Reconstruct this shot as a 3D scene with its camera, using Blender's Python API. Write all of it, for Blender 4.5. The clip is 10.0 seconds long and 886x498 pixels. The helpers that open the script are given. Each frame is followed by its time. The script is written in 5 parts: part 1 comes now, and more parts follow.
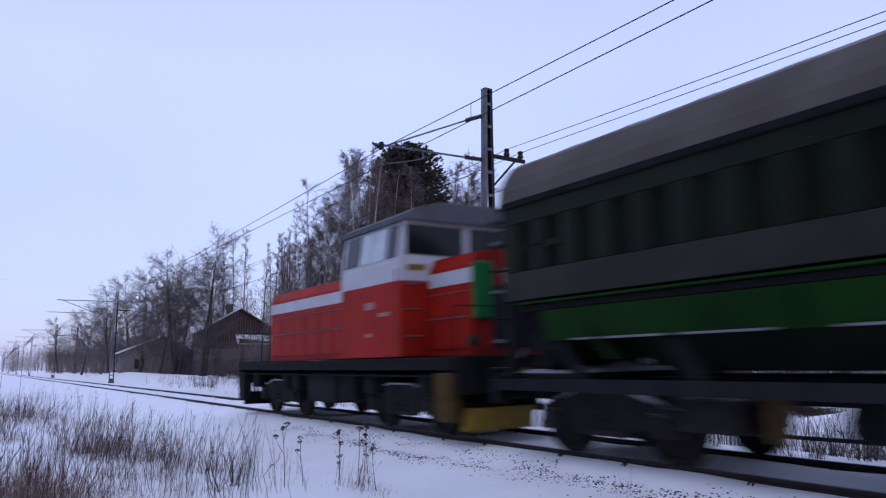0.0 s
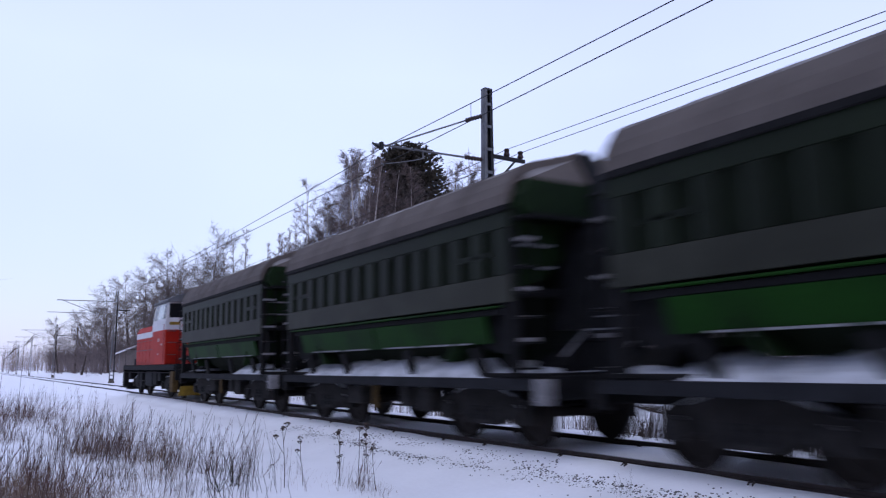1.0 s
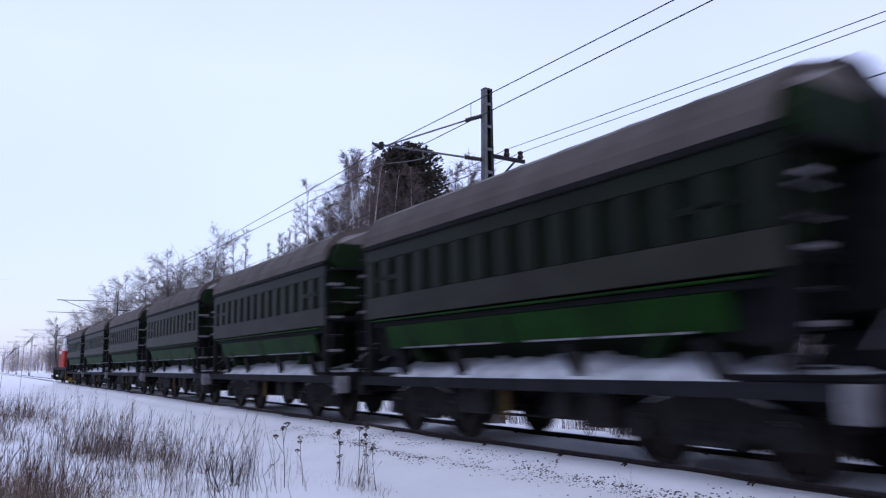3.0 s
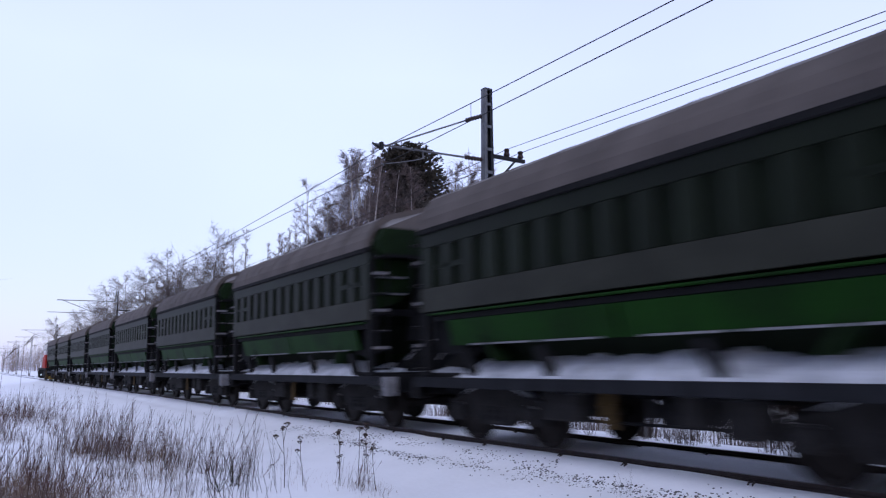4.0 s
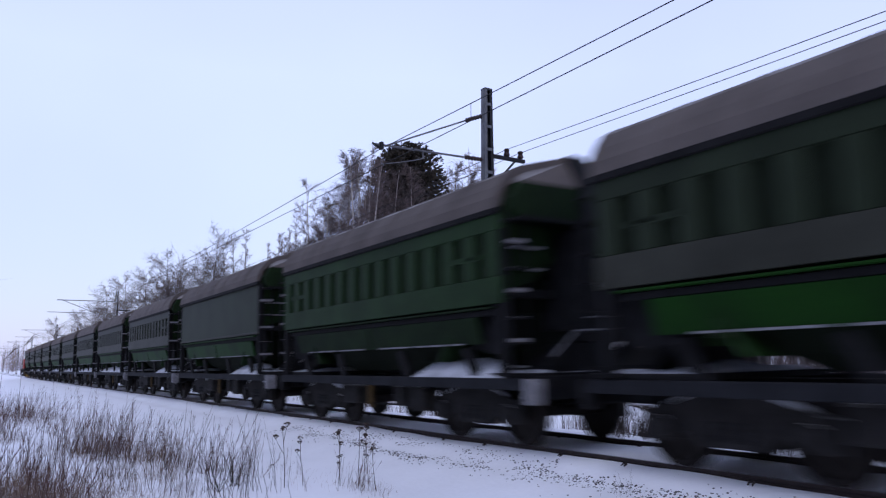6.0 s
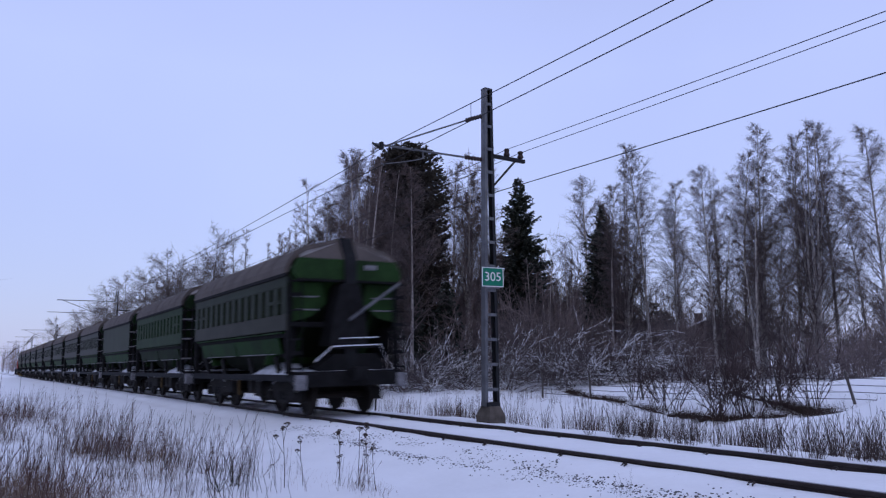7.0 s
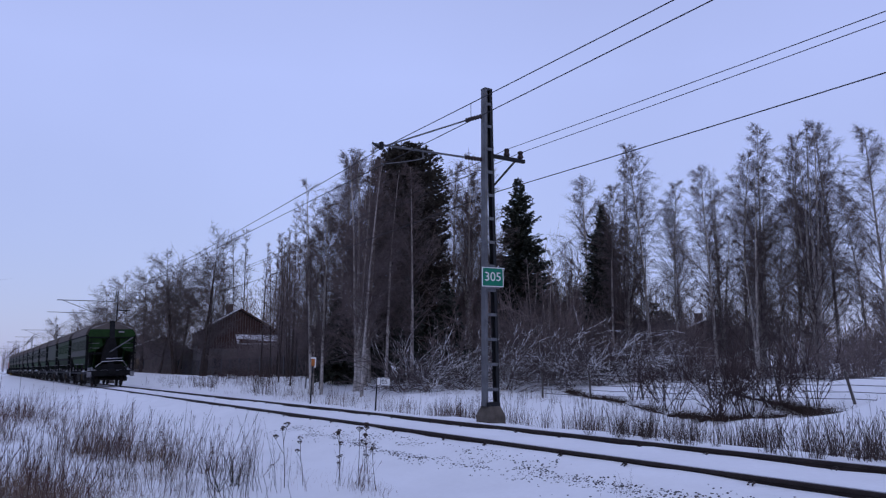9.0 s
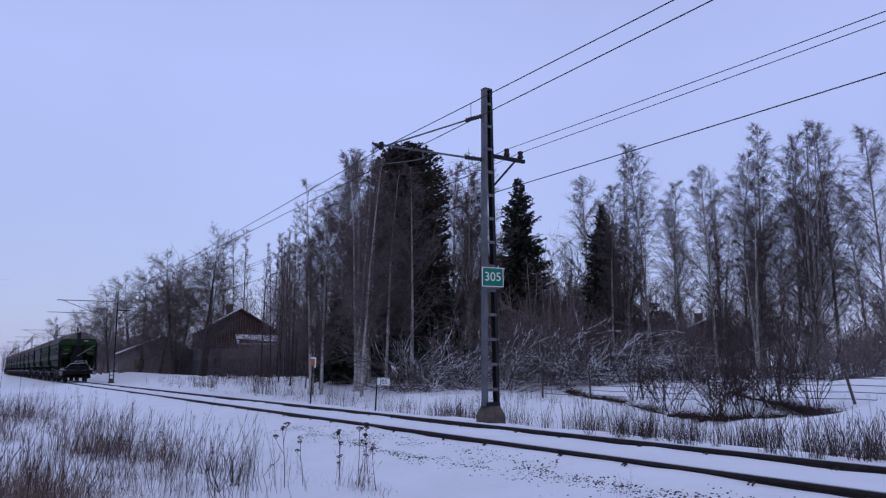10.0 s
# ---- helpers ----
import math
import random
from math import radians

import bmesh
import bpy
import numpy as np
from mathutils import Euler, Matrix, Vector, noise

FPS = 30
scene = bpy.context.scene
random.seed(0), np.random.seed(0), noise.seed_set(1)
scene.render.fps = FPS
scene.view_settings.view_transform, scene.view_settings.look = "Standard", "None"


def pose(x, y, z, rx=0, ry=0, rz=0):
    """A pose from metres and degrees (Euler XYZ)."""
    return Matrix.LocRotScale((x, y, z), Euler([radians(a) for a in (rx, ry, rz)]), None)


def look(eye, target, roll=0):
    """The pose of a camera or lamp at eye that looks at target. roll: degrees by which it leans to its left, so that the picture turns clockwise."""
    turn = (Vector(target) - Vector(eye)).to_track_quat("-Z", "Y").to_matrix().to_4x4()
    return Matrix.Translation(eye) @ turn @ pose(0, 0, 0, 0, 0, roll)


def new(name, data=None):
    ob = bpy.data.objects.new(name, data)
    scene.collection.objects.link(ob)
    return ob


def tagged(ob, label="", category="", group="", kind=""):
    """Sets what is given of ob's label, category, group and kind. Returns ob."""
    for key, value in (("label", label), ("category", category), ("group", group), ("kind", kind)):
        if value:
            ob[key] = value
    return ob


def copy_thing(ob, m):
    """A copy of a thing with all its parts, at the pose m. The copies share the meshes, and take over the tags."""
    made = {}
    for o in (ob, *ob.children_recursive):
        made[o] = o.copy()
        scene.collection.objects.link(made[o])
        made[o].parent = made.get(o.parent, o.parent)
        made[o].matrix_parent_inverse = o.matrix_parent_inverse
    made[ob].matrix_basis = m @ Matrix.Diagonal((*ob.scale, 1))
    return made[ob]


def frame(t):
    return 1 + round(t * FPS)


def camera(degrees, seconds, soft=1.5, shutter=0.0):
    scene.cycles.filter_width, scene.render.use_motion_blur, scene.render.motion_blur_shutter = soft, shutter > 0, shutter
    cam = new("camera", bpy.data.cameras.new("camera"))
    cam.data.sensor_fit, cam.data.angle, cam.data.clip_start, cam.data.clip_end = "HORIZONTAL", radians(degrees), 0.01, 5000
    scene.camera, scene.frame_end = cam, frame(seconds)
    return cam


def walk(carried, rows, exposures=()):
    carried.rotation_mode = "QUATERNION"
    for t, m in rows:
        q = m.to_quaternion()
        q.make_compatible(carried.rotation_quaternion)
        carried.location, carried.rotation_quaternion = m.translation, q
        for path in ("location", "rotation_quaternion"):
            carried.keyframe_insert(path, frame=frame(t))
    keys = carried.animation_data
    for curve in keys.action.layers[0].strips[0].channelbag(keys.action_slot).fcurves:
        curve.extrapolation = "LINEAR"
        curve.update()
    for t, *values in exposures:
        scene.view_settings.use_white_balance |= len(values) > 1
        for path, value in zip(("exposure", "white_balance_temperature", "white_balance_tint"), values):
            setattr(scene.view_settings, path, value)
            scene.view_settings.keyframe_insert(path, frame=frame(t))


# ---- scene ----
cam = camera(62.55, 10.0, soft=1.25, shutter=0.5)
EYE = Vector((0.0, 0.0, 1.155))
YAW, PITCH = radians(32.464), radians(9.313)
AIM = EYE + Vector((math.sin(YAW) * math.cos(PITCH), math.cos(YAW) * math.cos(PITCH), math.sin(PITCH)))
STAND = look(EYE, AIM, -0.17)
walk(cam, [(0.0, STAND), (10.0, STAND)],
     exposures=[(0.0, 0.27, 6520, 10), (0.6, 0.50, 6800, 9), (2.5, 0.58, 6950, 8), (5.6, 0.58, 6980, 8), (6.3, 0.30, 6650, 9),
                (7.0, 0.04, 6500, 10), (7.6, -0.11, 6420, 11), (10.0, -0.15, 6380, 11)])

# ---- overcast winter sky ----
world = bpy.data.worlds.new("overcast_sky")
scene.world = world
world.use_nodes = True
wn, wl = world.node_tree.nodes, world.node_tree.links
wn.clear()
sky = wn.new("ShaderNodeTexSky")
sky.sky_type, sky.sun_disc = "NISHITA", False
sky.sun_elevation, sky.sun_rotation = radians(12), radians(200)
geo_in = wn.new("ShaderNodeTexCoord")
split = wn.new("ShaderNodeSeparateXYZ")
ramp = wn.new("ShaderNodeValToRGB")
ramp.color_ramp.elements[0].position, ramp.color_ramp.elements[0].color = 0.0, (0.36, 0.405, 0.72, 1)
ramp.color_ramp.elements[1].position, ramp.color_ramp.elements[1].color = 1.0, (0.30, 0.34, 0.55, 1)
for at_, tone in ((0.2, (0.415, 0.475, 0.845, 1)), (0.38, (0.46, 0.53, 0.94, 1))):
    ramp.color_ramp.elements.new(at_).color = tone
cloud = wn.new("ShaderNodeTexNoise")
cloud.inputs["Scale"].default_value, cloud.inputs["Detail"].default_value = 2.2, 3
cloudmap = wn.new("ShaderNodeMapRange")
for k_, v_ in (("From Min", 0.3), ("From Max", 0.7), ("To Min", 0.96), ("To Max", 1.05)):
    cloudmap.inputs[k_].default_value = v_
veil = wn.new("ShaderNodeVectorMath")
veil.operation = "SCALE"
mixer = wn.new("ShaderNodeMix")
mixer.data_type = "RGBA"
mixer.inputs[0].default_value = 0.03
back = wn.new("ShaderNodeBackground")
back.inputs["Strength"].default_value = 1.0
wout = wn.new("ShaderNodeOutputWorld")
wl.new(geo_in.outputs["Generated"], split.inputs[0])
wl.new(geo_in.outputs["Generated"], cloud.inputs["Vector"])
wl.new(split.outputs["Z"], ramp.inputs[0])
wl.new(cloud.outputs[0], cloudmap.inputs[0])
wl.new(ramp.outputs[0], veil.inputs[0])
wl.new(cloudmap.outputs[0], veil.inputs["Scale"])
wl.new(veil.outputs[0], mixer.inputs[6])
wl.new(sky.outputs[0], mixer.inputs[7])
wl.new(mixer.outputs[2], back.inputs[0])
wl.new(back.outputs[0], wout.inputs[0])
sun_data = bpy.data.lights.new("sun", "SUN")
sun_data.energy, sun_data.angle, sun_data.color = 0.25, radians(40), (1.0, 0.97, 0.95)
sun = new("sun", sun_data)
sun.matrix_world = look((0, 0, 50), (18, -6, 0))

# ---- materials ----
MATS = {}


def mat(name, col, rough=0.7, metal=0.0, var=0.25, scale=3.0, fine=40.0, bump=0.0, snow=0.0, col2=None, rnd=0.0, spec=0.3, up=(0.35, 0.75), cover=(0.4, 0.6)):
    """Noise at two scales over the base colour, bump, and snow lying on faces that look up."""
    if name in MATS:
        return MATS[name]
    m = bpy.data.materials.new(name)
    m.use_nodes = True
    n, l = m.node_tree.nodes, m.node_tree.links
    b = n["Principled BSDF"]
    b.inputs["Roughness"].default_value, b.inputs["Metallic"].default_value = rough, metal
    b.inputs["Specular IOR Level"].default_value = spec
    tc = n.new("ShaderNodeTexCoord")
    n1, n2 = n.new("ShaderNodeTexNoise"), n.new("ShaderNodeTexNoise")
    n1.inputs["Scale"].default_value, n1.inputs["Detail"].default_value = scale, 4
    n2.inputs["Scale"].default_value, n2.inputs["Detail"].default_value = fine, 2
    l.new(tc.outputs["Object"], n1.inputs["Vector"])
    l.new(tc.outputs["Object"], n2.inputs["Vector"])
    add = n.new("ShaderNodeMath")
    add.operation = "MULTIPLY_ADD"
    l.new(n2.outputs[0], add.inputs[0])
    add.inputs[1].default_value = 0.4
    l.new(n1.outputs[0], add.inputs[2])
    r = n.new("ShaderNodeMapRange")
    r.inputs["From Min"].default_value, r.inputs["From Max"].default_value = 0.45, 0.95
    l.new(add.outputs[0], r.inputs[0])
    mx = n.new("ShaderNodeMix")
    mx.data_type = "RGBA"
    c2 = col2 or tuple(min(1, c * (1 + var)) for c in col)
    mx.inputs[6].default_value = (*[c * (1 - var) for c in col], 1)
    mx.inputs[7].default_value = (*c2, 1)
    l.new(r.outputs[0], mx.inputs[0])
    last = mx.outputs[2]
    if rnd:
        oi, hs, rr = n.new("ShaderNodeObjectInfo"), n.new("ShaderNodeHueSaturation"), n.new("ShaderNodeMapRange")
        rr.inputs["To Min"].default_value, rr.inputs["To Max"].default_value = 1 - rnd, 1 + rnd
        l.new(oi.outputs["Random"], rr.inputs[0])
        l.new(rr.outputs[0], hs.inputs["Value"])
        l.new(last, hs.inputs["Color"])
        last = hs.outputs[0]
    if snow:
        ge, sp, mr = n.new("ShaderNodeNewGeometry"), n.new("ShaderNodeSeparateXYZ"), n.new("ShaderNodeMapRange")
        l.new(ge.outputs["Normal"], sp.inputs[0])
        mr.inputs["From Min"].default_value, mr.inputs["From Max"].default_value = up
        mr.inputs["To Max"].default_value = snow
        l.new(sp.outputs["Z"], mr.inputs[0])
        mul = n.new("ShaderNodeMath")
        mul.operation = "MULTIPLY"
        r2 = n.new("ShaderNodeMapRange")
        r2.inputs["From Min"].default_value, r2.inputs["From Max"].default_value = cover
        l.new(n1.outputs[0], r2.inputs[0])
        l.new(mr.outputs[0], mul.inputs[0])
        l.new(r2.outputs[0], mul.inputs[1])
        ms = n.new("ShaderNodeMix")
        ms.data_type = "RGBA"
        l.new(mul.outputs[0], ms.inputs[0])
        l.new(last, ms.inputs[6])
        ms.inputs[7].default_value = (0.8, 0.82, 0.86, 1)
        last = ms.outputs[2]
    l.new(last, b.inputs["Base Color"])
    if bump:
        bp = n.new("ShaderNodeBump")
        bp.inputs["Strength"].default_value, bp.inputs["Distance"].default_value = bump, 0.03
        l.new(add.outputs[0], bp.inputs["Height"])
        l.new(bp.outputs[0], b.inputs["Normal"])
    MATS[name] = m
    return m


SNOW = mat("snow", (0.87, 0.89, 0.93), 0.85, var=0.05, scale=0.8, fine=14, bump=0.5, spec=0.2)
SNOWP = mat("packed_snow", (0.74, 0.76, 0.82), 0.85, var=0.10, scale=5, fine=40, bump=0.6, spec=0.2)
RAIL = mat("rail_steel", (0.036, 0.028, 0.027), 0.75, 0.0, var=0.4, scale=4, fine=60, bump=0.2, spec=0.15)
RAILTOP = mat("worn_rail_head", (0.30, 0.30, 0.33), 0.35, 0.9, var=0.2)
STONE = mat("ballast_stone", (0.034, 0.031, 0.035), 0.9, var=0.5, scale=30, fine=90, bump=0.4, snow=0.35)
GALV = mat("weathered_galvanised_steel", (0.12, 0.125, 0.137), 0.65, 0.2, var=0.35, scale=3, fine=50, spec=0.2)
DSTEEL = mat("dark_steel", (0.022, 0.023, 0.026), 0.7, 0.0, var=0.35, scale=4, fine=50, spec=0.15)
WIRE = mat("dark_copper_wire", (0.025, 0.022, 0.024), 0.6, 0.2, var=0.2)
INSUL = mat("brown_porcelain", (0.03, 0.018, 0.016), 0.25, var=0.2)
CONC = mat("concrete", (0.10, 0.085, 0.072), 0.9, var=0.35, scale=5, fine=60, bump=0.4, snow=0.9, up=(0.6, 0.95))
SIGNG = mat("green_sign_face", (0.0, 0.17, 0.10), 0.45, var=0.1)
SIGNW = mat("white_sign_paint", (0.72, 0.74, 0.74), 0.5, var=0.08)
BLACKP = mat("black_sign_paint", (0.015, 0.015, 0.018), 0.6, var=0.1)
ORANGE = mat("faded_orange_paint", (0.42, 0.14, 0.03), 0.6, var=0.3, scale=12)
POSTW = mat("grey_weathered_wood", (0.09, 0.08, 0.075), 0.9, var=0.4, scale=8, fine=60, bump=0.3)
# train paint
BODYG = mat("dirty_green_hopper_paint", (0.0063, 0.0102, 0.0048), 0.55, 0.0, var=0.4, scale=1.3, fine=25, bump=0.05, rnd=0.25, spec=0.13)
BODYB = mat("bright_green_hopper_paint", (0.0125, 0.031, 0.0105), 0.65, 0.0, var=0.35, scale=1.3, fine=25, bump=0.05, spec=0.1)
BAND = mat("dusty_grey_green_paint", (0.027, 0.0285, 0.022), 0.6, var=0.35, scale=1.6, fine=30, rnd=0.15, spec=0.12)
DOORG = mat("grass_green_paint", (0.004, 0.029, 0.002), 0.65, var=0.5, scale=1.2, fine=20, spec=0.1)
ROOFM = mat("dusty_brown_grey_roof", (0.096, 0.083, 0.077), 0.85, var=0.25, scale=1.4, fine=30, bump=0.15, rnd=0.1, snow=0.30, up=(0.7, 1.0), spec=0.15)
UNDER = mat("grimy_black_underframe", (0.010, 0.010, 0.011), 0.85, 0.0, var=0.45, scale=4, fine=40, bump=0.2, spec=0.12)
SILL = mat("grimy_sill_paint", (0.016, 0.017, 0.020), 0.8, var=0.35, scale=3, fine=40, spec=0.08)
BOGIE = mat("grey_brown_bogie_casting", (0.020, 0.019, 0.019), 0.85, var=0.5, scale=5, fine=40, bump=0.3, snow=0.5, up=(0.6, 0.95), spec=0.1)
WHEELM = mat("dark_wheel_steel", (0.02, 0.017, 0.016), 0.7, 0.2, var=0.3, spec=0.15)
RUSTY = mat("yellow_brown_brake_gear", (0.07, 0.045, 0.018), 0.85, var=0.4, scale=8, spec=0.1)
STEPM = mat("snow_caked_step", (0.19, 0.19, 0.205), 0.9, var=0.4, scale=8, fine=30, bump=0.4)
SNOWD = mat("dirty_wind_packed_snow", (0.44, 0.46, 0.50), 0.9, var=0.35, scale=3, fine=25, bump=0.6, spec=0.1)
# one dark green for recessed sheets and shell, whatever paint the ribs have
RECESS = mat("dark_green_recessed_sheet", (0.0064, 0.0102, 0.0053), 0.8, var=0.4, scale=1.5, fine=25, spec=0.1)
PLAING = mat("weathered_grey_green_paint", (0.015, 0.023, 0.012), 0.6, var=0.3, scale=1.1, fine=25, bump=0.05, spec=0.12)
ENDG = mat("dark_green_end_paint", (0.0065, 0.0165, 0.005), 0.75, var=0.5, scale=2, fine=25, spec=0.1)
# the last wagon's ends get this brighter green, the others ENDG
ENDL = mat("brighter_green_end_paint", (0.013, 0.038, 0.009), 0.7, var=0.5, scale=2, fine=25, spec=0.15)
POSTG = mat("dark_grey_end_post_paint", (0.016, 0.017, 0.019), 0.8, var=0.3, scale=3, fine=30, spec=0.1)
RED = mat("loco_red_paint", (0.32, 0.015, 0.008), 0.6, var=0.2, scale=1.5, fine=20, bump=0.03, spec=0.12)
REDD = mat("loco_dark_red_paint", (0.20, 0.012, 0.010), 0.5, var=0.3, scale=2, fine=20)
LWHITE = mat("loco_white_paint", (0.46, 0.47, 0.50), 0.5, var=0.12, scale=2, fine=30)
LGREY = mat("loco_grey_roof_paint", (0.085, 0.09, 0.10), 0.75, var=0.25, scale=2, fine=30, spec=0.15)
GLASSD = mat("dark_cab_glass", (0.008, 0.009, 0.011), 0.15, var=0.1, spec=0.25)
# the pale look of these panes is put into the base colour
GLASSL = mat("pale_cyan_cab_glass", (0.40, 0.48, 0.50), 0.15, var=0.15, spec=0.6)
YELLOW = mat("yellow_warning_paint", (0.19, 0.12, 0.012), 0.6, var=0.35, scale=5, fine=30)
GREENP = mat("vivid_green_panel", (0.012, 0.15, 0.04), 0.7, var=0.15, spec=0.1)
MARKP = mat("worn_pale_marking_paint", (0.34, 0.20, 0.19), 0.7, var=0.4, scale=9, fine=40)
# plants and houses
BIRCHB = mat("birch_bark", (0.34, 0.315, 0.30), 0.9, var=0.6, scale=6, fine=30, bump=0.2, spec=0.1)
# crown twigs lightened, standing in for a veil of haze
TWIG = mat("purple_brown_twigs", (0.120, 0.097, 0.095), 0.95, var=0.35, scale=2, fine=10, snow=0.12, rnd=0.2, spec=0.08)
TWIGF = mat("frosted_twigs", (0.11, 0.092, 0.092), 0.9, var=0.3, scale=2, fine=10, snow=1.0, up=(0.0, 0.4), cover=(0.36, 0.5), spec=0.1)
DARKB = mat("dark_bark", (0.055, 0.042, 0.038), 0.95, var=0.4, scale=5, fine=30, bump=0.2)
TWIGD = mat("dark_wet_twigs", (0.062, 0.046, 0.045), 0.95, var=0.4, scale=2, fine=10, rnd=0.2, spec=0.08)
# paled grey-brown: haze over undergrowth and far woods is put into the colour
UNDERM = mat("haze_paled_undergrowth_twigs", (0.165, 0.135, 0.133), 0.95, var=0.4, scale=0.6, fine=10, spec=0.08)
# needles lightened too, in place of haze
NEEDLE = mat("spruce_needles", (0.038, 0.046, 0.038), 0.9, var=0.5, scale=2.5, fine=14, snow=0.06, spec=0.08)
PINE = mat("brown_green_needles", (0.045, 0.041, 0.035), 0.9, var=0.5, scale=2.0, fine=14, snow=0.06, spec=0.08)
STRAW = mat("dry_straw", (0.21, 0.155, 0.118), 0.9, var=0.45, scale=4, fine=20, spec=0.1)
VERGE = mat("dark_reddish_weeds", (0.070, 0.046, 0.040), 0.9, var=0.5, scale=1.2, fine=20, spec=0.1)
# alder twigs in a lighter grey-brown that imitates distance haze
ALDERT = mat("haze_paled_alder_twigs", (0.118, 0.100, 0.098), 0.95, var=0.35, scale=2, fine=10, spec=0.08)
STRAWR = mat("reddish_dry_stalks", (0.105, 0.060, 0.053), 0.9, var=0.55, scale=3, fine=20, spec=0.1)
STALK = mat("dark_dry_stems", (0.05, 0.036, 0.032), 0.9, var=0.4, scale=8, fine=30)
PEAT = mat("dark_ditch_edge_turf", (0.038, 0.024, 0.017), 0.95, var=0.5, scale=6, fine=40, bump=0.6)
BOARD = mat("brown_board_cladding", (0.075, 0.046, 0.041), 0.85, var=0.3, scale=3, fine=30, spec=0.1)
GREYB = mat("grey_plaster_wall", (0.17, 0.15, 0.15), 0.9, var=0.2, scale=2, fine=30)
ROOFH = mat("snow_covered_roofing", (0.07, 0.045, 0.04), 0.85, var=0.3, scale=2, fine=30, snow=0.8, up=(0.3, 0.7))
BRICK = mat("sooty_chimney_brick", (0.09, 0.06, 0.05), 0.9, var=0.3, scale=6, fine=40)
GLASSH = mat("dark_house_window", (0.03, 0.035, 0.045), 0.08, var=0.1, spec=0.5)


# ---- mesh building ----
class Geo:
    def __init__(self):
        self.v, self.f, self.m = [], [], []

    def faces(self, vs, fs, mi=0):
        k = len(self.v)
        self.v += [tuple(q) for q in vs]
        self.f += [tuple(k + i for i in q) for q in fs]
        self.m += [mi] * len(fs)
        return self

    def box(self, x0, x1, y0, y1, z0, z1, mi=0, b=0.0):
        if b:
            bm = bmesh.new()
            bmesh.ops.create_cube(bm, size=1.0)
            for q in bm.verts:
                q.co = ((x0 + x1) / 2 + q.co.x * (x1 - x0), (y0 + y1) / 2 + q.co.y * (y1 - y0), (z0 + z1) / 2 + q.co.z * (z1 - z0))
            bmesh.ops.bevel(bm, geom=list(bm.edges), offset=b, segments=1, affect="EDGES")
            bm.verts.index_update()
            self.faces([q.co[:] for q in bm.verts], [[q.index for q in fc.verts] for fc in bm.faces], mi)
            bm.free()
            return self
        vs = [(x, y, z) for x in (x0, x1) for y in (y0, y1) for z in (z0, z1)]
        return self.faces(vs, [(0, 1, 3, 2), (4, 6, 7, 5), (0, 4, 5, 1), (2, 3, 7, 6), (0, 2, 6, 4), (1, 5, 7, 3)], mi)

    def prism(self, poly, y0, y1, mi=0, axis="y"):
        """A closed outline, extruded along an axis. y: (x, z); x: (y, z); z: (x, y)."""
        n = len(poly)
        put = {"y": lambda a, c, t: (a, t, c), "x": lambda a, c, t: (t, a, c), "z": lambda a, c, t: (a, c, t)}[axis]
        vs = [put(a, c, y0) for a, c in poly] + [put(a, c, y1) for a, c in poly]
        return self.faces(vs, [tuple(range(n)), tuple(range(2 * n - 1, n - 1, -1))] + [(i, n + i, n + (i + 1) % n, (i + 1) % n) for i in range(n)], mi)

    def tube(self, pts, rad, n=6, mi=0):
        pts = [Vector(q) for q in pts]
        rad = rad if isinstance(rad, (list, tuple)) else [rad] * len(pts)
        vs, fs = [], []
        for i, q in enumerate(pts):
            d = (pts[min(i + 1, len(pts) - 1)] - pts[max(i - 1, 0)]).normalized()
            a = d.cross(Vector((0, 0, 1)) if abs(d.z) < 0.9 else Vector((1, 0, 0))).normalized()
            c = d.cross(a)
            vs += [q + (a * math.cos(u) + c * math.sin(u)) * rad[i] for u in (2 * math.pi * j / n for j in range(n))]
        for i in range(len(pts) - 1):
            fs += [(i * n + j, i * n + (j + 1) % n, (i + 1) * n + (j + 1) % n, (i + 1) * n + j) for j in range(n)]
        fs += [tuple(range(n - 1, -1, -1)), tuple((len(pts) - 1) * n + j for j in range(n))]
        return self.faces(vs, fs, mi)

    def lathe(self, c, axis, prof, n=20, mi=0):
        """Rings of (along, radius) about an axis through c."""
        ax = Vector(axis).normalized()
        a = ax.orthogonal().normalized()
        d = ax.cross(a)
        vs, fs = [], []
        for s, r in prof:
            vs += [Vector(c) + ax * s + (a * math.cos(u) + d * math.sin(u)) * r for u in (2 * math.pi * j / n for j in range(n))]
        for i in range(len(prof) - 1):
            fs += [(i * n + j, i * n + (j + 1) % n, (i + 1) * n + (j + 1) % n, (i + 1) * n + j) for j in range(n)]
        fs += [tuple(range(n - 1, -1, -1)), tuple((len(prof) - 1) * n + j for j in range(n))]
        return self.faces(vs, fs, mi)

    def mesh(self, name, *mats, smooth=False):
        me = bpy.data.meshes.new(name)
        me.from_pydata(self.v, [], self.f)
        for q in mats:
            me.materials.append(q)
        me.polygons.foreach_set("material_index", self.m)
        bm = bmesh.new()
        bm.from_mesh(me)
        bmesh.ops.recalc_face_normals(bm, faces=bm.faces)
        bm.to_mesh(me)
        bm.free()
        if smooth:
            me.polygons.foreach_set("use_smooth", [True] * len(me.polygons))
        return me


def part(name, g, mats, parent=None, label="", smooth=False):
    mats = mats if isinstance(mats, (list, tuple)) else [mats]
    ob = new(name, g if isinstance(g, bpy.types.Mesh) else g.mesh(name, *mats, smooth=smooth))
    if parent:
        ob.parent = parent
    return tagged(ob, label)


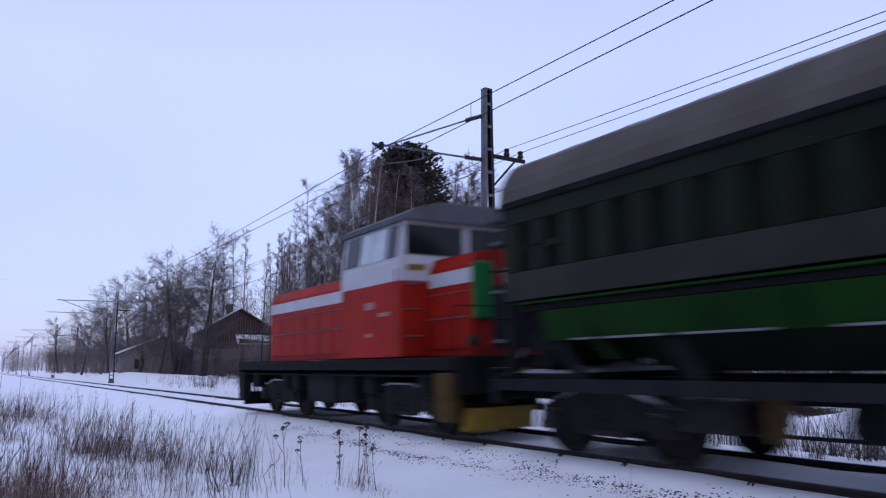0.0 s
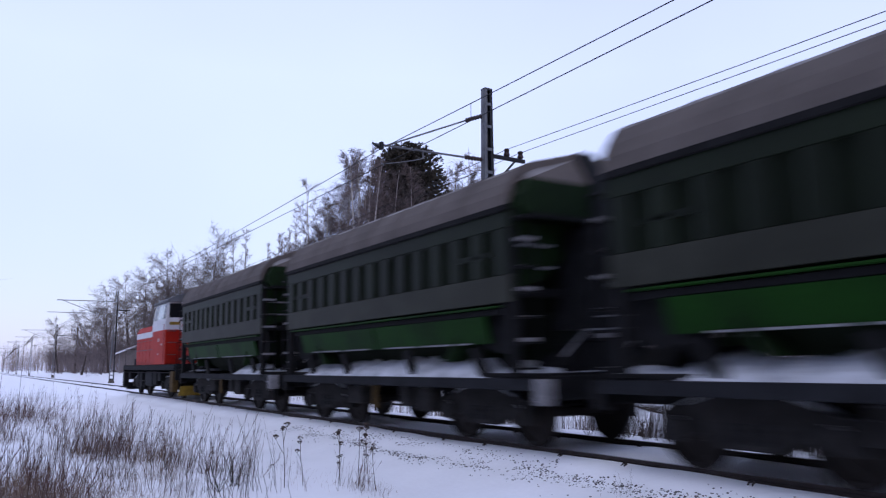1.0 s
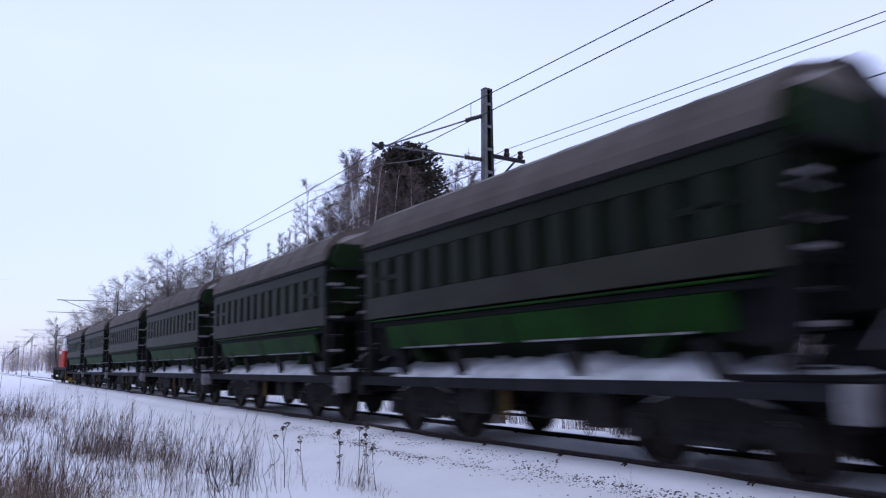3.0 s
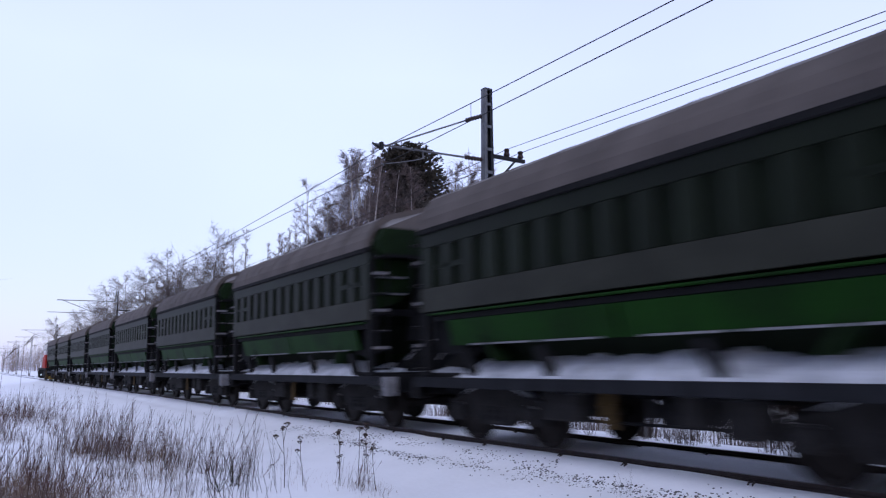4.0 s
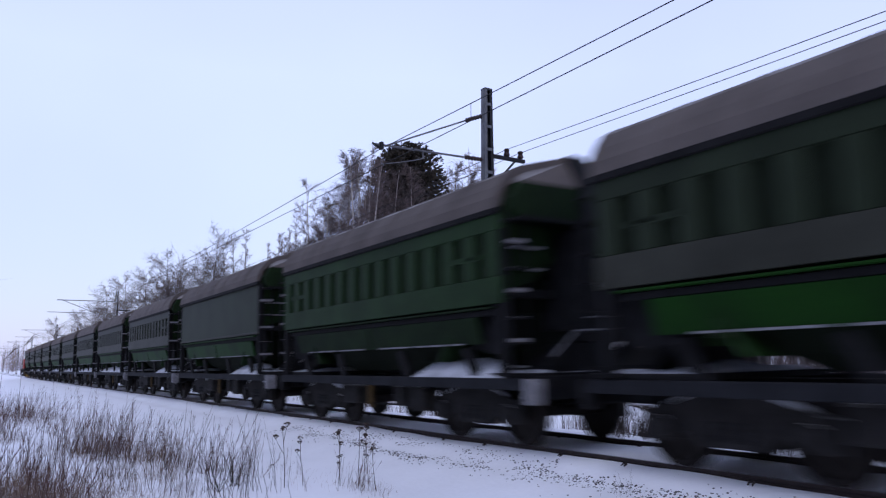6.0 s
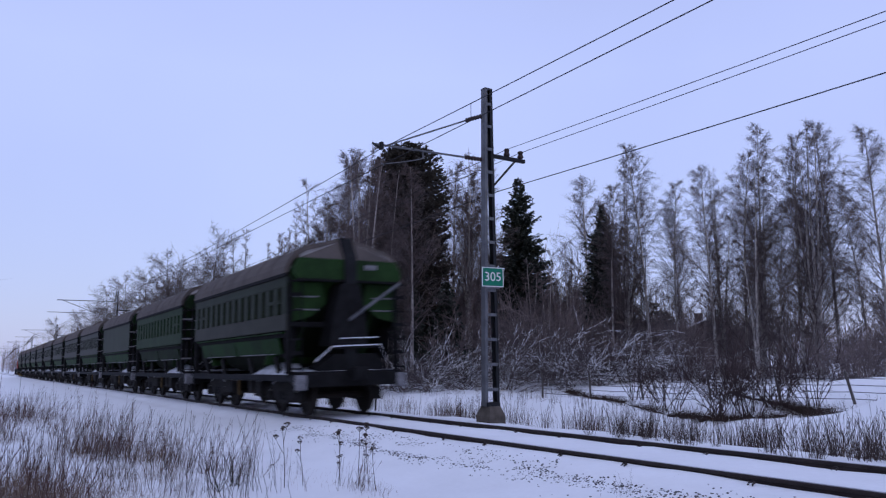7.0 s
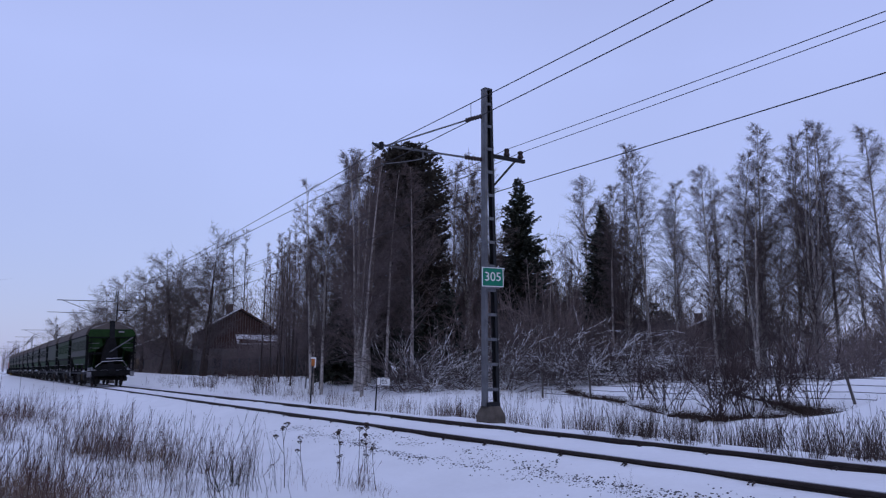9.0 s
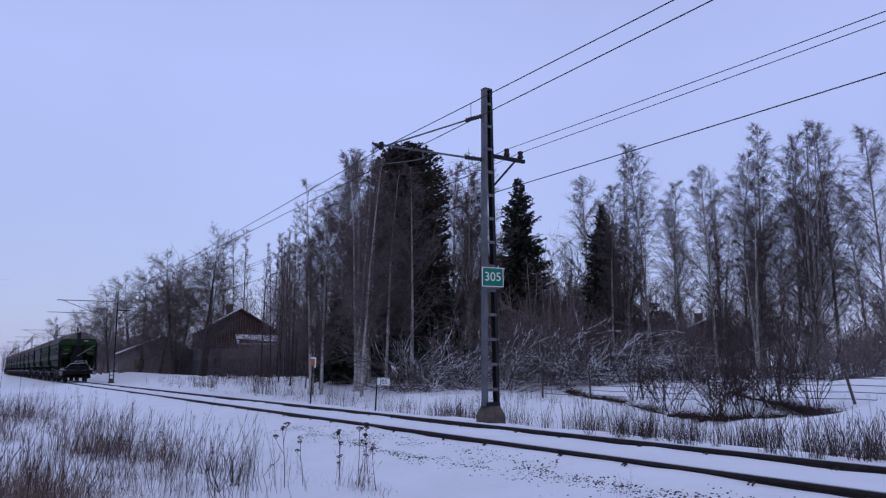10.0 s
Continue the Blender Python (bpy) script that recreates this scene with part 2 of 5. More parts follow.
def thing(name, label, category, group="", kind="", at=None):
    ob = new(name)
    ob.empty_display_size = 0.3
    if at is not None:
        ob.matrix_basis = at
    return tagged(ob, label, category, group, kind)


# ---- ground ----
TRACK = 8.06      # middle of the track, which runs along y
LOW, HIGH = 0.0, 0.035


def ramp_line(v, pts):
    for (a, p), (c, q) in zip(pts, pts[1:]):
        if v <= c:
            u = max(0.0, (v - a) / (c - a))
            u = u * u * (3 - 2 * u)
            return p + (q - p) * u
    return pts[-1][1]


NEARP = [(-400, 1.5), (-40, 0.2), (-8, -0.35), (0, -0.5), (2.5, -0.55), (5.2, -0.42), (6.3, -0.26), (6.95, -0.09), (7.2, -0.068), (8.9, -0.035), (9.3, -0.05), (10.2, -0.16),
         (11.4, -0.2), (12.6, -0.38), (14.6, -0.62), (16.4, -0.66), (17.6, -0.22), (21.0, -0.02), (26, 0.35), (40, 0.75), (90, 1.2), (500, 6.0)]
FARP = [(-400, 1.5), (-40, 0.2), (-8, -0.35), (0, -0.42), (2.5, -0.45), (5.2, -0.36), (6.3, -0.24), (6.95, -0.09), (7.2, -0.068), (8.9, -0.035), (9.3, -0.05), (10.2, -0.14),
        (11.4, -0.16), (12.6, -0.25), (14.6, -0.15), (16.4, 0.15), (18.5, 0.42), (21, 0.45), (26, 0.5), (40, 0.75), (90, 1.2), (500, 6.0)]


def ground_z(x, y, rough=True):
    u = min(1.0, max(0.0, (y - 26) / 22))
    z = ramp_line(x, NEARP) * (1 - u) + ramp_line(x, FARP) * u
    if rough and not 6.6 < x < 9.6:
        k = min(1.0, max(abs(x - TRACK) - 1.5, 0.0) / 3.0)
        z += k * (0.10 * noise.noise((x * 0.35, y * 0.28, 3.1)) + 0.05 * noise.noise((x * 1.1, y * 0.9, 7.7)) + 0.02 * noise.noise((x * 3.1, y * 2.7, 1.7)))
        if x > 14:
            z += 0.22 * k * noise.noise((x * 0.12, y * 0.16, 9.0)) * min(1, (x - 14) / 5)
        # snow bank towards the ditch's end
        z += 0.75 * math.exp(-((x - 27) / 4.5) ** 2 - ((y - 9.5) / 5.0) ** 2)
        z += 0.85 * math.exp(-((x - 17.6) / 2.2) ** 2 - ((y - 8.0) / 2.0) ** 2)
        z += 0.80 * math.exp(-((x - 15.5) / 3.0) ** 2 - ((y - 98) / 22.0) ** 2)
    elif rough:
        z += 0.012 * noise.noise((x * 2.2, y * 1.3, 5.0)) + 0.008 * noise.noise((x * 7, y * 5, 2.0))
        for rx in (7.263, 8.857):    # snow drifted unevenly against the rails
            z += 0.035 * math.exp(-((x - rx) / 0.22) ** 2) * noise.noise((x * 0.5, y * 0.75, rx)) - 0.01 * math.exp(-((x - rx) / 0.1) ** 2)
    return z


def spaced(stops):
    out = []
    for a, c, d in stops:
        k = max(1, round((c - a) / d))
        out += [a + (c - a) * i / k for i in range(k)]
    return out + [stops[-1][1]]


xs = spaced([(-700, -60, 80), (-60, -6, 6), (-6, 0, 0.6), (0, 6, 0.3), (6, 10, 0.13), (10, 30, 0.45), (30, 60, 3), (60, 200, 14), (200, 1200, 100)])
ys = spaced([(-300, -20, 40), (-20, 0, 2.5), (0, 36, 0.36), (36, 80, 1.1), (80, 200, 5), (200, 1800, 100)])
gv = [(x, y, ground_z(x, y)) for y in ys for x in xs]
nx = len(xs)
gf = [(j * nx + i, j * nx + i + 1, (j + 1) * nx + i + 1, (j + 1) * nx + i) for j in range(len(ys) - 1) for i in range(nx - 1)]
gm = bpy.data.meshes.new("ground")
gm.from_pydata(gv, [], gf)
gm.materials.append(SNOW)
gm.polygons.foreach_set("use_smooth", [True] * len(gm.polygons))
tagged(new("ground", gm), "uneven snow-covered ground with ditch and banks", "ground", kind="structure")

# ---- railway track ----
rail_poly = [(-0.07, -0.17), (0.07, -0.17), (0.07, -0.155), (0.012, -0.13), (0.012, -0.045), (0.036, -0.035), (0.036, -0.008), (0.028, 0.0),
             (-0.028, 0.0), (-0.036, -0.008), (-0.036, -0.035), (-0.012, -0.045), (-0.012, -0.13), (-0.07, -0.155)]
track = thing("railway_track", "snow-bound railway track with dark steel rails", "railway track", kind="structure")
for side, z in ((-0.797, LOW), (0.797, HIGH)):
    rail = part("rail", Geo().prism([(TRACK + side + a, z + c) for a, c in rail_poly], -80, 700), RAIL, track, "dark rusty steel rail")
    part("rail_head", Geo().box(TRACK + side - 0.026, TRACK + side + 0.026, -80, 700, z, z + 0.002), RAILTOP, rail, "worn bright running surface")


# ---- overhead line ----
MAST_X, MAST_Y, SPAN = 11.3, 15.5, 61.86


def insulator(g, a, c, mi=0):
    a, c = Vector(a), Vector(c)
    d = c - a
    n = 6
    for i in range(n):
        g.lathe(a + d * (i / n), d, [(0, 0.03), (d.length / n * 0.3, 0.065), (d.length / n * 0.6, 0.06), (d.length / n * 0.95, 0.03)], 8, mi)


def catenary_mast():
    mst = thing("catenary_mast", "battened grey steel catenary mast on a concrete footing", "catenary mast", "masts along the railway")
    zt = 8.73
    def half(z):
        return 0.185 - 0.105 * z / zt
    # left channel pale, right one dark: the contrast is put into the colours
    for m, mm in ((-1, GALV), (1, DSTEEL)):
        # a channel whose flanges look inwards, leaning in towards the top
        sect = [(0.045, -0.09), (-0.04, -0.09), (-0.04, -0.075), (0.032, -0.075), (0.032, 0.075), (-0.04, 0.075), (-0.04, 0.09), (0.045, 0.09)]
        vs = [(m * (half(z) + a), y, z) for z in (0.2, zt) for a, y in sect]
        part("channel", Geo().faces(vs, [tuple(range(8)), tuple(range(15, 7, -1))] + [(i, 8 + i, 8 + (i + 1) % 8, (i + 1) % 8) for i in range(8)]), mm, mst, "upright steel channel")
    k = Geo().box(-1, 1, -0.098, -0.088, -0.04, 0.04).mesh("batten", GALV)
    for i in range(13):
        ob = part("batten", k, None, mst)
        ob.location = (0, 0, 0.62 + i * 0.64)
        ob.scale = (half(0.62 + i * 0.64), 1, 1)
    part("mast_cap", Geo().box(-0.13, 0.13, -0.1, 0.1, zt, zt + 0.03), GALV, mst)
    g = Geo()
    ring = []
    for hx, hy, z in ((0.26, 0.30, -0.75), (0.25, 0.29, -0.04), (0.16, 0.2, 0.2)):
        ring += [(-hx, -hy, z), (hx, -hy, z), (hx, hy, z), (-hx, hy, z)]
    g.faces(ring, [(k + q, k + (q + 1) % 4, k + 4 + (q + 1) % 4, k + 4 + q) for k in (0, 4) for q in range(4)] + [(8, 9, 10, 11)])
    part("footing", g, CONC, mst, "weathered concrete footing capped with snow")
    part("base_plate", Geo().box(-0.19, 0.19, -0.16, 0.16, 0.2, 0.3), DSTEEL, mst)
    # outreach towards the track
    reach = TRACK - MAST_X
    arm = Geo()
    arm.tube([(-0.75, 0, 6.70), (reach - 0.22, 0, 6.62)], 0.028, 8)
    arm = part("cantilever_tube", arm, GALV, mst, "galvanised cantilever tube")
    g = Geo()
    insulator(g, (-0.18, 0, 6.72), (-0.75, 0, 6.70))
    part("insulator", g, INSUL, arm, "brown ribbed insulator")
    tie = part("tie_rod", Geo().tube([(-0.72, 0, 7.72), (reach + 0.16, 0, 6.64)], 0.022, 8), GALV, mst, "inclined galvanised stay tube")
    g = Geo()
    insulator(g, (-0.18, 0, 7.95), (-0.72, 0, 7.72))
    part("insulator", g, INSUL, tie, "brown ribbed insulator")
    part("wire_clamp", Geo().box(reach - 0.05, reach + 0.05, -0.05, 0.05, 6.5, 6.7, b=0.015).tube([(reach, 0, 6.52), (reach - 0.25, 0, 6.64)], 0.03, 6), DSTEEL, mst)
    part("steady_arm", Geo().tube([(reach + 1.25, 0, 6.48), (reach + 0.9, 0, 6.36), (reach, 0, 6.13)], 0.014, 6).tube([(reach + 1.2, 0, 6.48), (reach + 1.2, 0, 6.66)], 0.015, 6), GALV, mst, "thin steady arm holding the contact wire")
    # bracket for return wires
    br = part("bracket", Geo().box(0.1, 1.28, -0.05, 0.05, 6.83, 6.93, b=0.01).tube([(0.95, 0, 6.85), (0.2, 0, 6.05)], 0.03, 6), DSTEEL, mst, "dark steel bracket with brace")
    for x in (0.66, 1.14):
        part("pin_insulator", Geo().lathe((x, 0, 6.93), (0, 0, 1), [(0, 0.05), (0.05, 0.09), (0.1, 0.085), (0.13, 0.06), (0.2, 0.085), (0.23, 0.05)], 10), INSUL, br)
    return mst


mast = catenary_mast()
mast.matrix_basis = pose(MAST_X, MAST_Y, 0)
copy_thing(mast, pose(MAST_X, MAST_Y - SPAN, 0))
# farther masts have a flat top tube with a raking strut
far_mast = thing("catenary_mast", "grey steel catenary mast with a flat double outreach", "catenary mast", "masts along the railway", at=pose(MAST_X, MAST_Y + SPAN, 0))
for ob in mast.children:
    if ob.name.split(".")[0] in ("channel", "batten", "mast_cap", "footing", "base_plate", "bracket"):
        c = ob.copy()
        scene.collection.objects.link(c)
        c.parent = far_mast
part("top_tube", Geo().tube([(-0.15, 0, 7.72), (-5.2, 0, 7.66)], 0.04, 8), GALV, far_mast, "flat top tube")
part("raking_strut", Geo().tube([(-4.7, 0, 7.66), (-1.8, 0, 6.52)], 0.03, 8), GALV, far_mast, "raking strut")
part("registration_tube", Geo().tube([(-1.6, 0, 6.52), (-5.9, 0, 6.5)], 0.03, 8), GALV, far_mast, "lower registration tube")
part("steady_arm", Geo().tube([(-2.2, 0, 6.5), (-3.24, 0, 6.12)], 0.015, 6).tube([(-3.24, 0, 6.5), (-3.24, 0, 7.6)], 0.012, 6), GALV, far_mast)
for i in (2, 3, 4, 5):
    copy_thing(far_mast, pose(MAST_X, MAST_Y + SPAN * i, 0))
sign = thing("kilometre_sign", "green kilometre sign with white figures on the mast", "sign", at=pose(MAST_X, MAST_Y - 0.16, 3.52, 0, 0, -10))
part("sign_plate", Geo().box(-0.30, 0.30, -0.012, 0.0, -0.245, 0.245), SIGNG, sign)
g = Geo()
for a in ((-0.31, 0.31, 0.235, 0.255), (-0.31, 0.31, -0.255, -0.235), (-0.31, -0.292, -0.235, 0.235), (0.292, 0.31, -0.235, 0.235)):
    g.box(a[0], a[1], -0.018, 0.004, a[2], a[3])
part("border", g, SIGNW, sign, "white edge strip")
part("bracket", Geo().box(-0.18, -0.10, 0.0, 0.07, -0.2, 0.2).box(-0.2, 0.2, 0.0, 0.05, -0.3, -0.26), GALV, sign)


def lettering(text, size, parent, at, material, name="lettering"):
    cu = bpy.data.curves.new(name, "FONT")
    cu.body, cu.size, cu.align_x, cu.align_y, cu.extrude = text, size, "CENTER", "CENTER", 0.003
    cu.materials.append(material)
    ob = new(name, cu)
    me = bpy.data.meshes.new_from_object(ob.evaluated_get(bpy.context.evaluated_depsgraph_get()))
    bpy.data.objects.remove(ob)
    ob = part(name, me, None, parent)
    ob.matrix_basis = at
    return ob


lettering("305", 0.33, sign, pose(0, -0.016, 0.0, 90), SIGNW)

def wire(name, label, pts, r=0.009):
    w = tagged(part(name, Geo().tube(pts, r, 5), WIRE), label, "overhead wire", "wires over the railway")
    return w


def hung(x, z, sag, y0=MAST_Y - SPAN, n=7, steps=16, stag=0.0):
    pts = []
    for i in range(n):
        for j in range(steps):
            u = j / steps
            pts.append((x + stag * (1 - 2 * u) * (1 if i % 2 else -1), y0 + SPAN * (i + u), z - sag * 4 * u * (1 - u)))
    return pts


contact_z = 6.10
wire("contact_wire", "thin dark contact wire above the track", hung(TRACK, contact_z, 0.02), 0.010)
carrier_z, carrier_sag = 6.53, 0.30
wire("messenger_wire", "sagging messenger wire above the contact wire", hung(TRACK, carrier_z, carrier_sag), 0.010)
wire("return_wire", "sagging return wire on the masts' outer bracket", hung(MAST_X + 0.66, 7.14, 0.56), 0.009)
wire("return_wire", "sagging return wire on the masts' outer bracket", hung(MAST_X + 1.14, 7.12, 0.42), 0.009)
wire("feeder_cable", "black cable slung from the mast's side", hung(MAST_X + 0.2, 5.855, 0.386), 0.012)
for i in range(6):
    for u in (0.076, 0.202, 0.33, 0.455, 0.58, 0.705, 0.825, 0.937):
        y = MAST_Y + SPAN * (i - 1 + u)
        wire("dropper", "short dropper between messenger and contact wire",
             [(TRACK, y, contact_z), (TRACK, y, carrier_z - carrier_sag * 4 * u * (1 - u))], 0.006)

# ---- train ----
SPEED, PITCHW = 19.7, 10.92


def wheelset(r, parent, y):
    g = Geo()
    g.lathe((-0.86, 0, 0), (1, 0, 0), [(0, 0.08), (1.72, 0.08)], 10)
    for s in (-1, 1):
        g.lathe((s * 0.80, 0, 0), (s, 0, 0), [(-0.055, r + 0.03), (-0.03, r + 0.028), (-0.02, r), (0.07, r - 0.006), (0.07, r - 0.07), (0.02, r - 0.09), (0.03, 0.16), (0.09, 0.14), (0.09, 0.06)], 24)
        for j in range(3):
            a = j * 2 * math.pi / 3
            g.box(s * 0.83, s * 0.84, math.cos(a) * 0.28 - 0.05, math.cos(a) * 0.28 + 0.05, math.sin(a) * 0.28 - 0.05, math.sin(a) * 0.28 + 0.05)
    ob = part("wheelset", g, WHEELM, parent, "dark steel wheelset")
    ob.location = (0, y, r)
    return ob


def bogie(parent, y, r=0.475, half=0.925, loco=False):
    b = part("bogie", Geo().box(-1.0, 1.0, -0.18, 0.18, 0.5, 0.78, b=0.02), BOGIE, parent, "grimy cast bogie dusted with snow")
    b.location = (0, y, 0)
    for s in (-1, 1):
        x0, x1 = sorted((s * 0.98, s * 1.14))
        part("side_frame", Geo().prism([(-half - 0.32, 0.34), (-half - 0.28, 0.66), (-half + 0.08, 0.74), (-0.45, 0.86), (0.45, 0.86), (half - 0.08, 0.74), (half + 0.28, 0.66), (half + 0.32, 0.34),
                 (half, 0.34), (half - 0.34, 0.46), (0.44, 0.30), (-0.44, 0.30), (-half + 0.34, 0.46), (-half, 0.34)], x0, x1, 0, "x"), BOGIE, b, "cast side frame")
        part("frame_cap", Geo().prism([(-half + 0.06, 0.742), (-0.45, 0.864), (0.45, 0.864), (half - 0.06, 0.742), (half - 0.1, 0.762), (0.44, 0.892), (-0.44, 0.892), (-half + 0.1, 0.762)], x0, x1, 0, "x"), SNOWD, b, "snow on the side frame")
        for q in (-half, half):
            part("axle_box", Geo().lathe((s * 1.05, q, r), (s, 0, 0), [(0, 0.16), (0.14, 0.15), (0.16, 0.1)], 12), BOGIE, b)
        for q in (-0.2, 0.0, 0.2):
            part("spring", Geo().lathe((s * 1.09, q, 0.36), (0, 0, 1), [(i * 0.045, 0.085 if i % 2 else 0.062) for i in range(6)], 10), UNDER, b)
    ws = [wheelset(r, b, q) for q in (-half, half)]
    return b, ws


def hopper_wagon(ribs=True, paint=None, snowy=True, door=None, ends=None):
    paint, door, ends = paint or BODYG, door or DOORG, ends or ENDG
    w = thing("hopper_wagon", "", "railway wagon", "wagons of the train")
    L = 4.48
    # shell: upright upper sides, ends sloping to the discharge
    # narrower body behind the end columns: pull the end walls in below the top panel
    end = L - 0.55
    vs = []
    for z, hx, hy in ((3.50, 1.46, end), (2.55, 1.46, end), (2.05, 1.42, end - 0.35), (1.30, 0.95, L - 2.0), (1.12, 0.7, L - 2.3)):
        vs += [(-hx, -hy, z), (hx, -hy, z), (hx, hy, z), (-hx, hy, z)]
    fs = [(0, 1, 2, 3), (16, 17, 18, 19)]
    for i in range(4):
        a = i * 4
        fs += [(a + j, a + (j + 1) % 4, a + 4 + (j + 1) % 4, a + 4 + j) for j in range(4)]
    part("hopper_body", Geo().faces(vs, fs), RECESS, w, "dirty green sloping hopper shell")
    for s in (-1, 1):
        # side sheet up to the corner posts
        x0, x1 = sorted((s * 1.47, s * 1.50) if ribs else (s * 1.53, s * 1.56))
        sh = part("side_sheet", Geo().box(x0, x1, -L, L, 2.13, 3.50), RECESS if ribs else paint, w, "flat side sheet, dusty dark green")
        xa, xb = sorted((s * 1.50, s * 1.585) if ribs else (s * 1.56, s * 1.585))
        if ribs:
            part("lower_band", Geo().box(xa, xb, -L, L, 2.12, 2.52, b=0.006), paint if paint is BODYB else BAND, sh, "smooth lower band")
            part("upper_band", Geo().box(xa, xb, -L, L, 3.22, 3.50, b=0.006), paint, sh)
            k = Geo().box(xa, xb, -0.17, 0.17, 2.524, 3.216, b=0.006).mesh("rib", paint)
            for i in range(15):
                ob = part("rib", k, None, sh)
                ob.location = (0, -L + 0.22 + i * (2 * L - 0.44) / 14, 0)
            for q in (-1, 1):
                part("rib_tie", Geo().box(xa, xb - 0.004 if s > 0 else xb, q * (L - 0.95) - 0.42, q * (L - 0.95) + 0.42, 2.82, 2.90), paint, sh)
        else:
            part("lower_band", Geo().box(xa, xb, -L, L, 2.12, 2.18, b=0.006), BAND, sh, "narrow dusty edge strip")
        part("top_rail", Geo().box(*sorted((s * 1.56, s * 1.63)), -L - 0.02, L + 0.02, 3.46, 3.56, b=0.012), UNDER, w, "dark top chord")
        part("bottom_rail", Geo().box(*sorted((s * 1.50, s * 1.60)), -L + 0.3, L - 0.3, 2.055, 2.085, b=0.008), door, w, "thin green bottom chord")
        # shade in the gap above the doors, put in as a black strip
        part("dark_chord", Geo().box(*sorted((s * 1.46, s * 1.52)), -L + 0.3, L - 0.3, 1.955, 2.05, b=0.01), UNDER, w, "black strip standing in for the shaded gap above the doors")
        # discharge doors, leaning inwards
        for q in (-1, 1):
            gg = Geo()
            y0, y1 = sorted((q * 0.03, q * (L - 0.75)))
            gg.prism([(s * 1.53, 1.95), (s * 1.49, 1.95), (s * 1.38, 1.56), (s * 1.42, 1.54)], y0, y1)
            dd = part("discharge_door", gg, door, w, "grass-green discharge door")
            for a, c in ((0.35, 1.5), (1.7, 3.2)):
                part("snow_line", Geo().box(*sorted((s * 1.40, s * 1.44)), *sorted((q * a, q * c)), 1.535, 1.562), STEPM, dd, "thin line of snow along the door's foot")
        # lever arms from doors to sill
        for yy in (-3.35, -1.2, 1.5, 3.35):
            part("door_arm", Geo().prism([(yy - 0.36, 1.0), (yy - 0.14, 1.0), (yy + 0.14, 1.46), (yy - 0.04, 1.50)], *sorted((s * 1.38, s * 1.46)), 0, "x"), UNDER, w, "dark door lever")
    # roof of two stiff covers
    roofp = [(-1.63, 3.54), (-1.61, 3.72), (-1.52, 3.90), (-1.36, 4.11), (-1.14, 4.23), (-0.20, 4.48), (0.20, 4.48), (1.14, 4.23), (1.36, 4.11), (1.52, 3.90), (1.61, 3.72), (1.63, 3.54),
             (1.56, 3.54), (1.46, 3.84), (1.28, 4.03), (1.08, 4.14), (0.18, 4.40), (-0.18, 4.40), (-1.08, 4.14), (-1.28, 4.03), (-1.46, 3.84), (-1.56, 3.54)]
    roof = part("roof", Geo().prism(roofp, -L, L), ROOFM, w, "dusty grey-brown folded roof cover")
    for i in range(9):
        y = -L + 0.03 + i * (2 * L - 0.06) / 8
        ridge = [(a * 1.004, c + 0.012) for a, c in roofp[:12]] + [(a, c) for a, c in roofp[11::-1]]
        part("roof_seam", Geo().prism(ridge, y - 0.025, y + 0.025), ROOFM, roof)
    # ends
    for q in (-1, 1):
        e = q * L
        out = e + (0.02 if q > 0 else -0.27)
        rim = [(1.36, 3.93), (1.26, 4.04), (1.07, 4.15), (0.18, 4.41), (-0.18, 4.41), (-1.07, 4.15), (-1.26, 4.04), (-1.36, 3.93)]
        hip = [(a, e - q * 0.02, c) for a, c in rim] + [(1.34, out, 3.92), (-1.34, out, 3.92)]
        part("roof_end", Geo().faces(hip, [(8, 0, 1), (8, 1, 2), (8, 2, 3), (8, 3, 4, 9), (9, 4, 5), (9, 5, 6), (9, 6, 7), (0, 8, 9, 7), (0, 7, 6, 5, 4, 3, 2, 1)]), ROOFM, roof, "grey sloping roof end")
        top = part("end_panel", Geo().prism([(-1.40, 3.38), (1.40, 3.38), (1.50, 3.5), (1.50, 3.66), (1.34, 3.92), (-1.34, 3.92), (-1.50, 3.66), (-1.50, 3.5)], *sorted((e - q * 0.05, out))), ends, w, "green upper end panel")
        # black strip stands in for the shaded recess below the panel
        part("panel_lip", Geo().box(-1.42, 1.42, *sorted((out, out + q * 0.05)), 3.33, 3.39), UNDER, top)
        part("data_plate", Geo().box(0.42, 0.78, *sorted((out, out + q * 0.012)), 3.68, 3.80), STEPM, top, "pale plate with worn marks")
        part("draft_box", Geo().prism([(-0.95, 0.72), (0.95, 0.72), (0.95, 1.25), (0.7, 1.52), (-0.45, 1.52), (-0.9, 1.2)], *sorted((e - q * 0.3, e + q * 0.34))), UNDER, w, "black brake gear box on the platform")
        part("centre_post", Geo().prism([(e - q * 0.08, 1.1), (e + q * 0.36, 1.1), (e + q * 0.36, 3.98), (e + q * 0.05, 4.52), (e - q * 0.08, 4.52)], -0.16, 0.16, 0, "x"), POSTG, w, "dark grey central end post")
        for x in (-1.5, 1.5):
            part("corner_post", Geo().box(x - 0.07, x + 0.07, *sorted((e - q * 0.14, e)), 1.05, 3.5, b=0.012), UNDER, w)
            part("slope_rib", Geo().prism([(e - q * 0.05, 3.1), (e - q * 0.20, 3.1), (e - q * 1.35, 1.4), (e - q * 1.1, 1.4)], x * 0.62 - 0.05, x * 0.62 + 0.05, 0, "x"), ends, w)
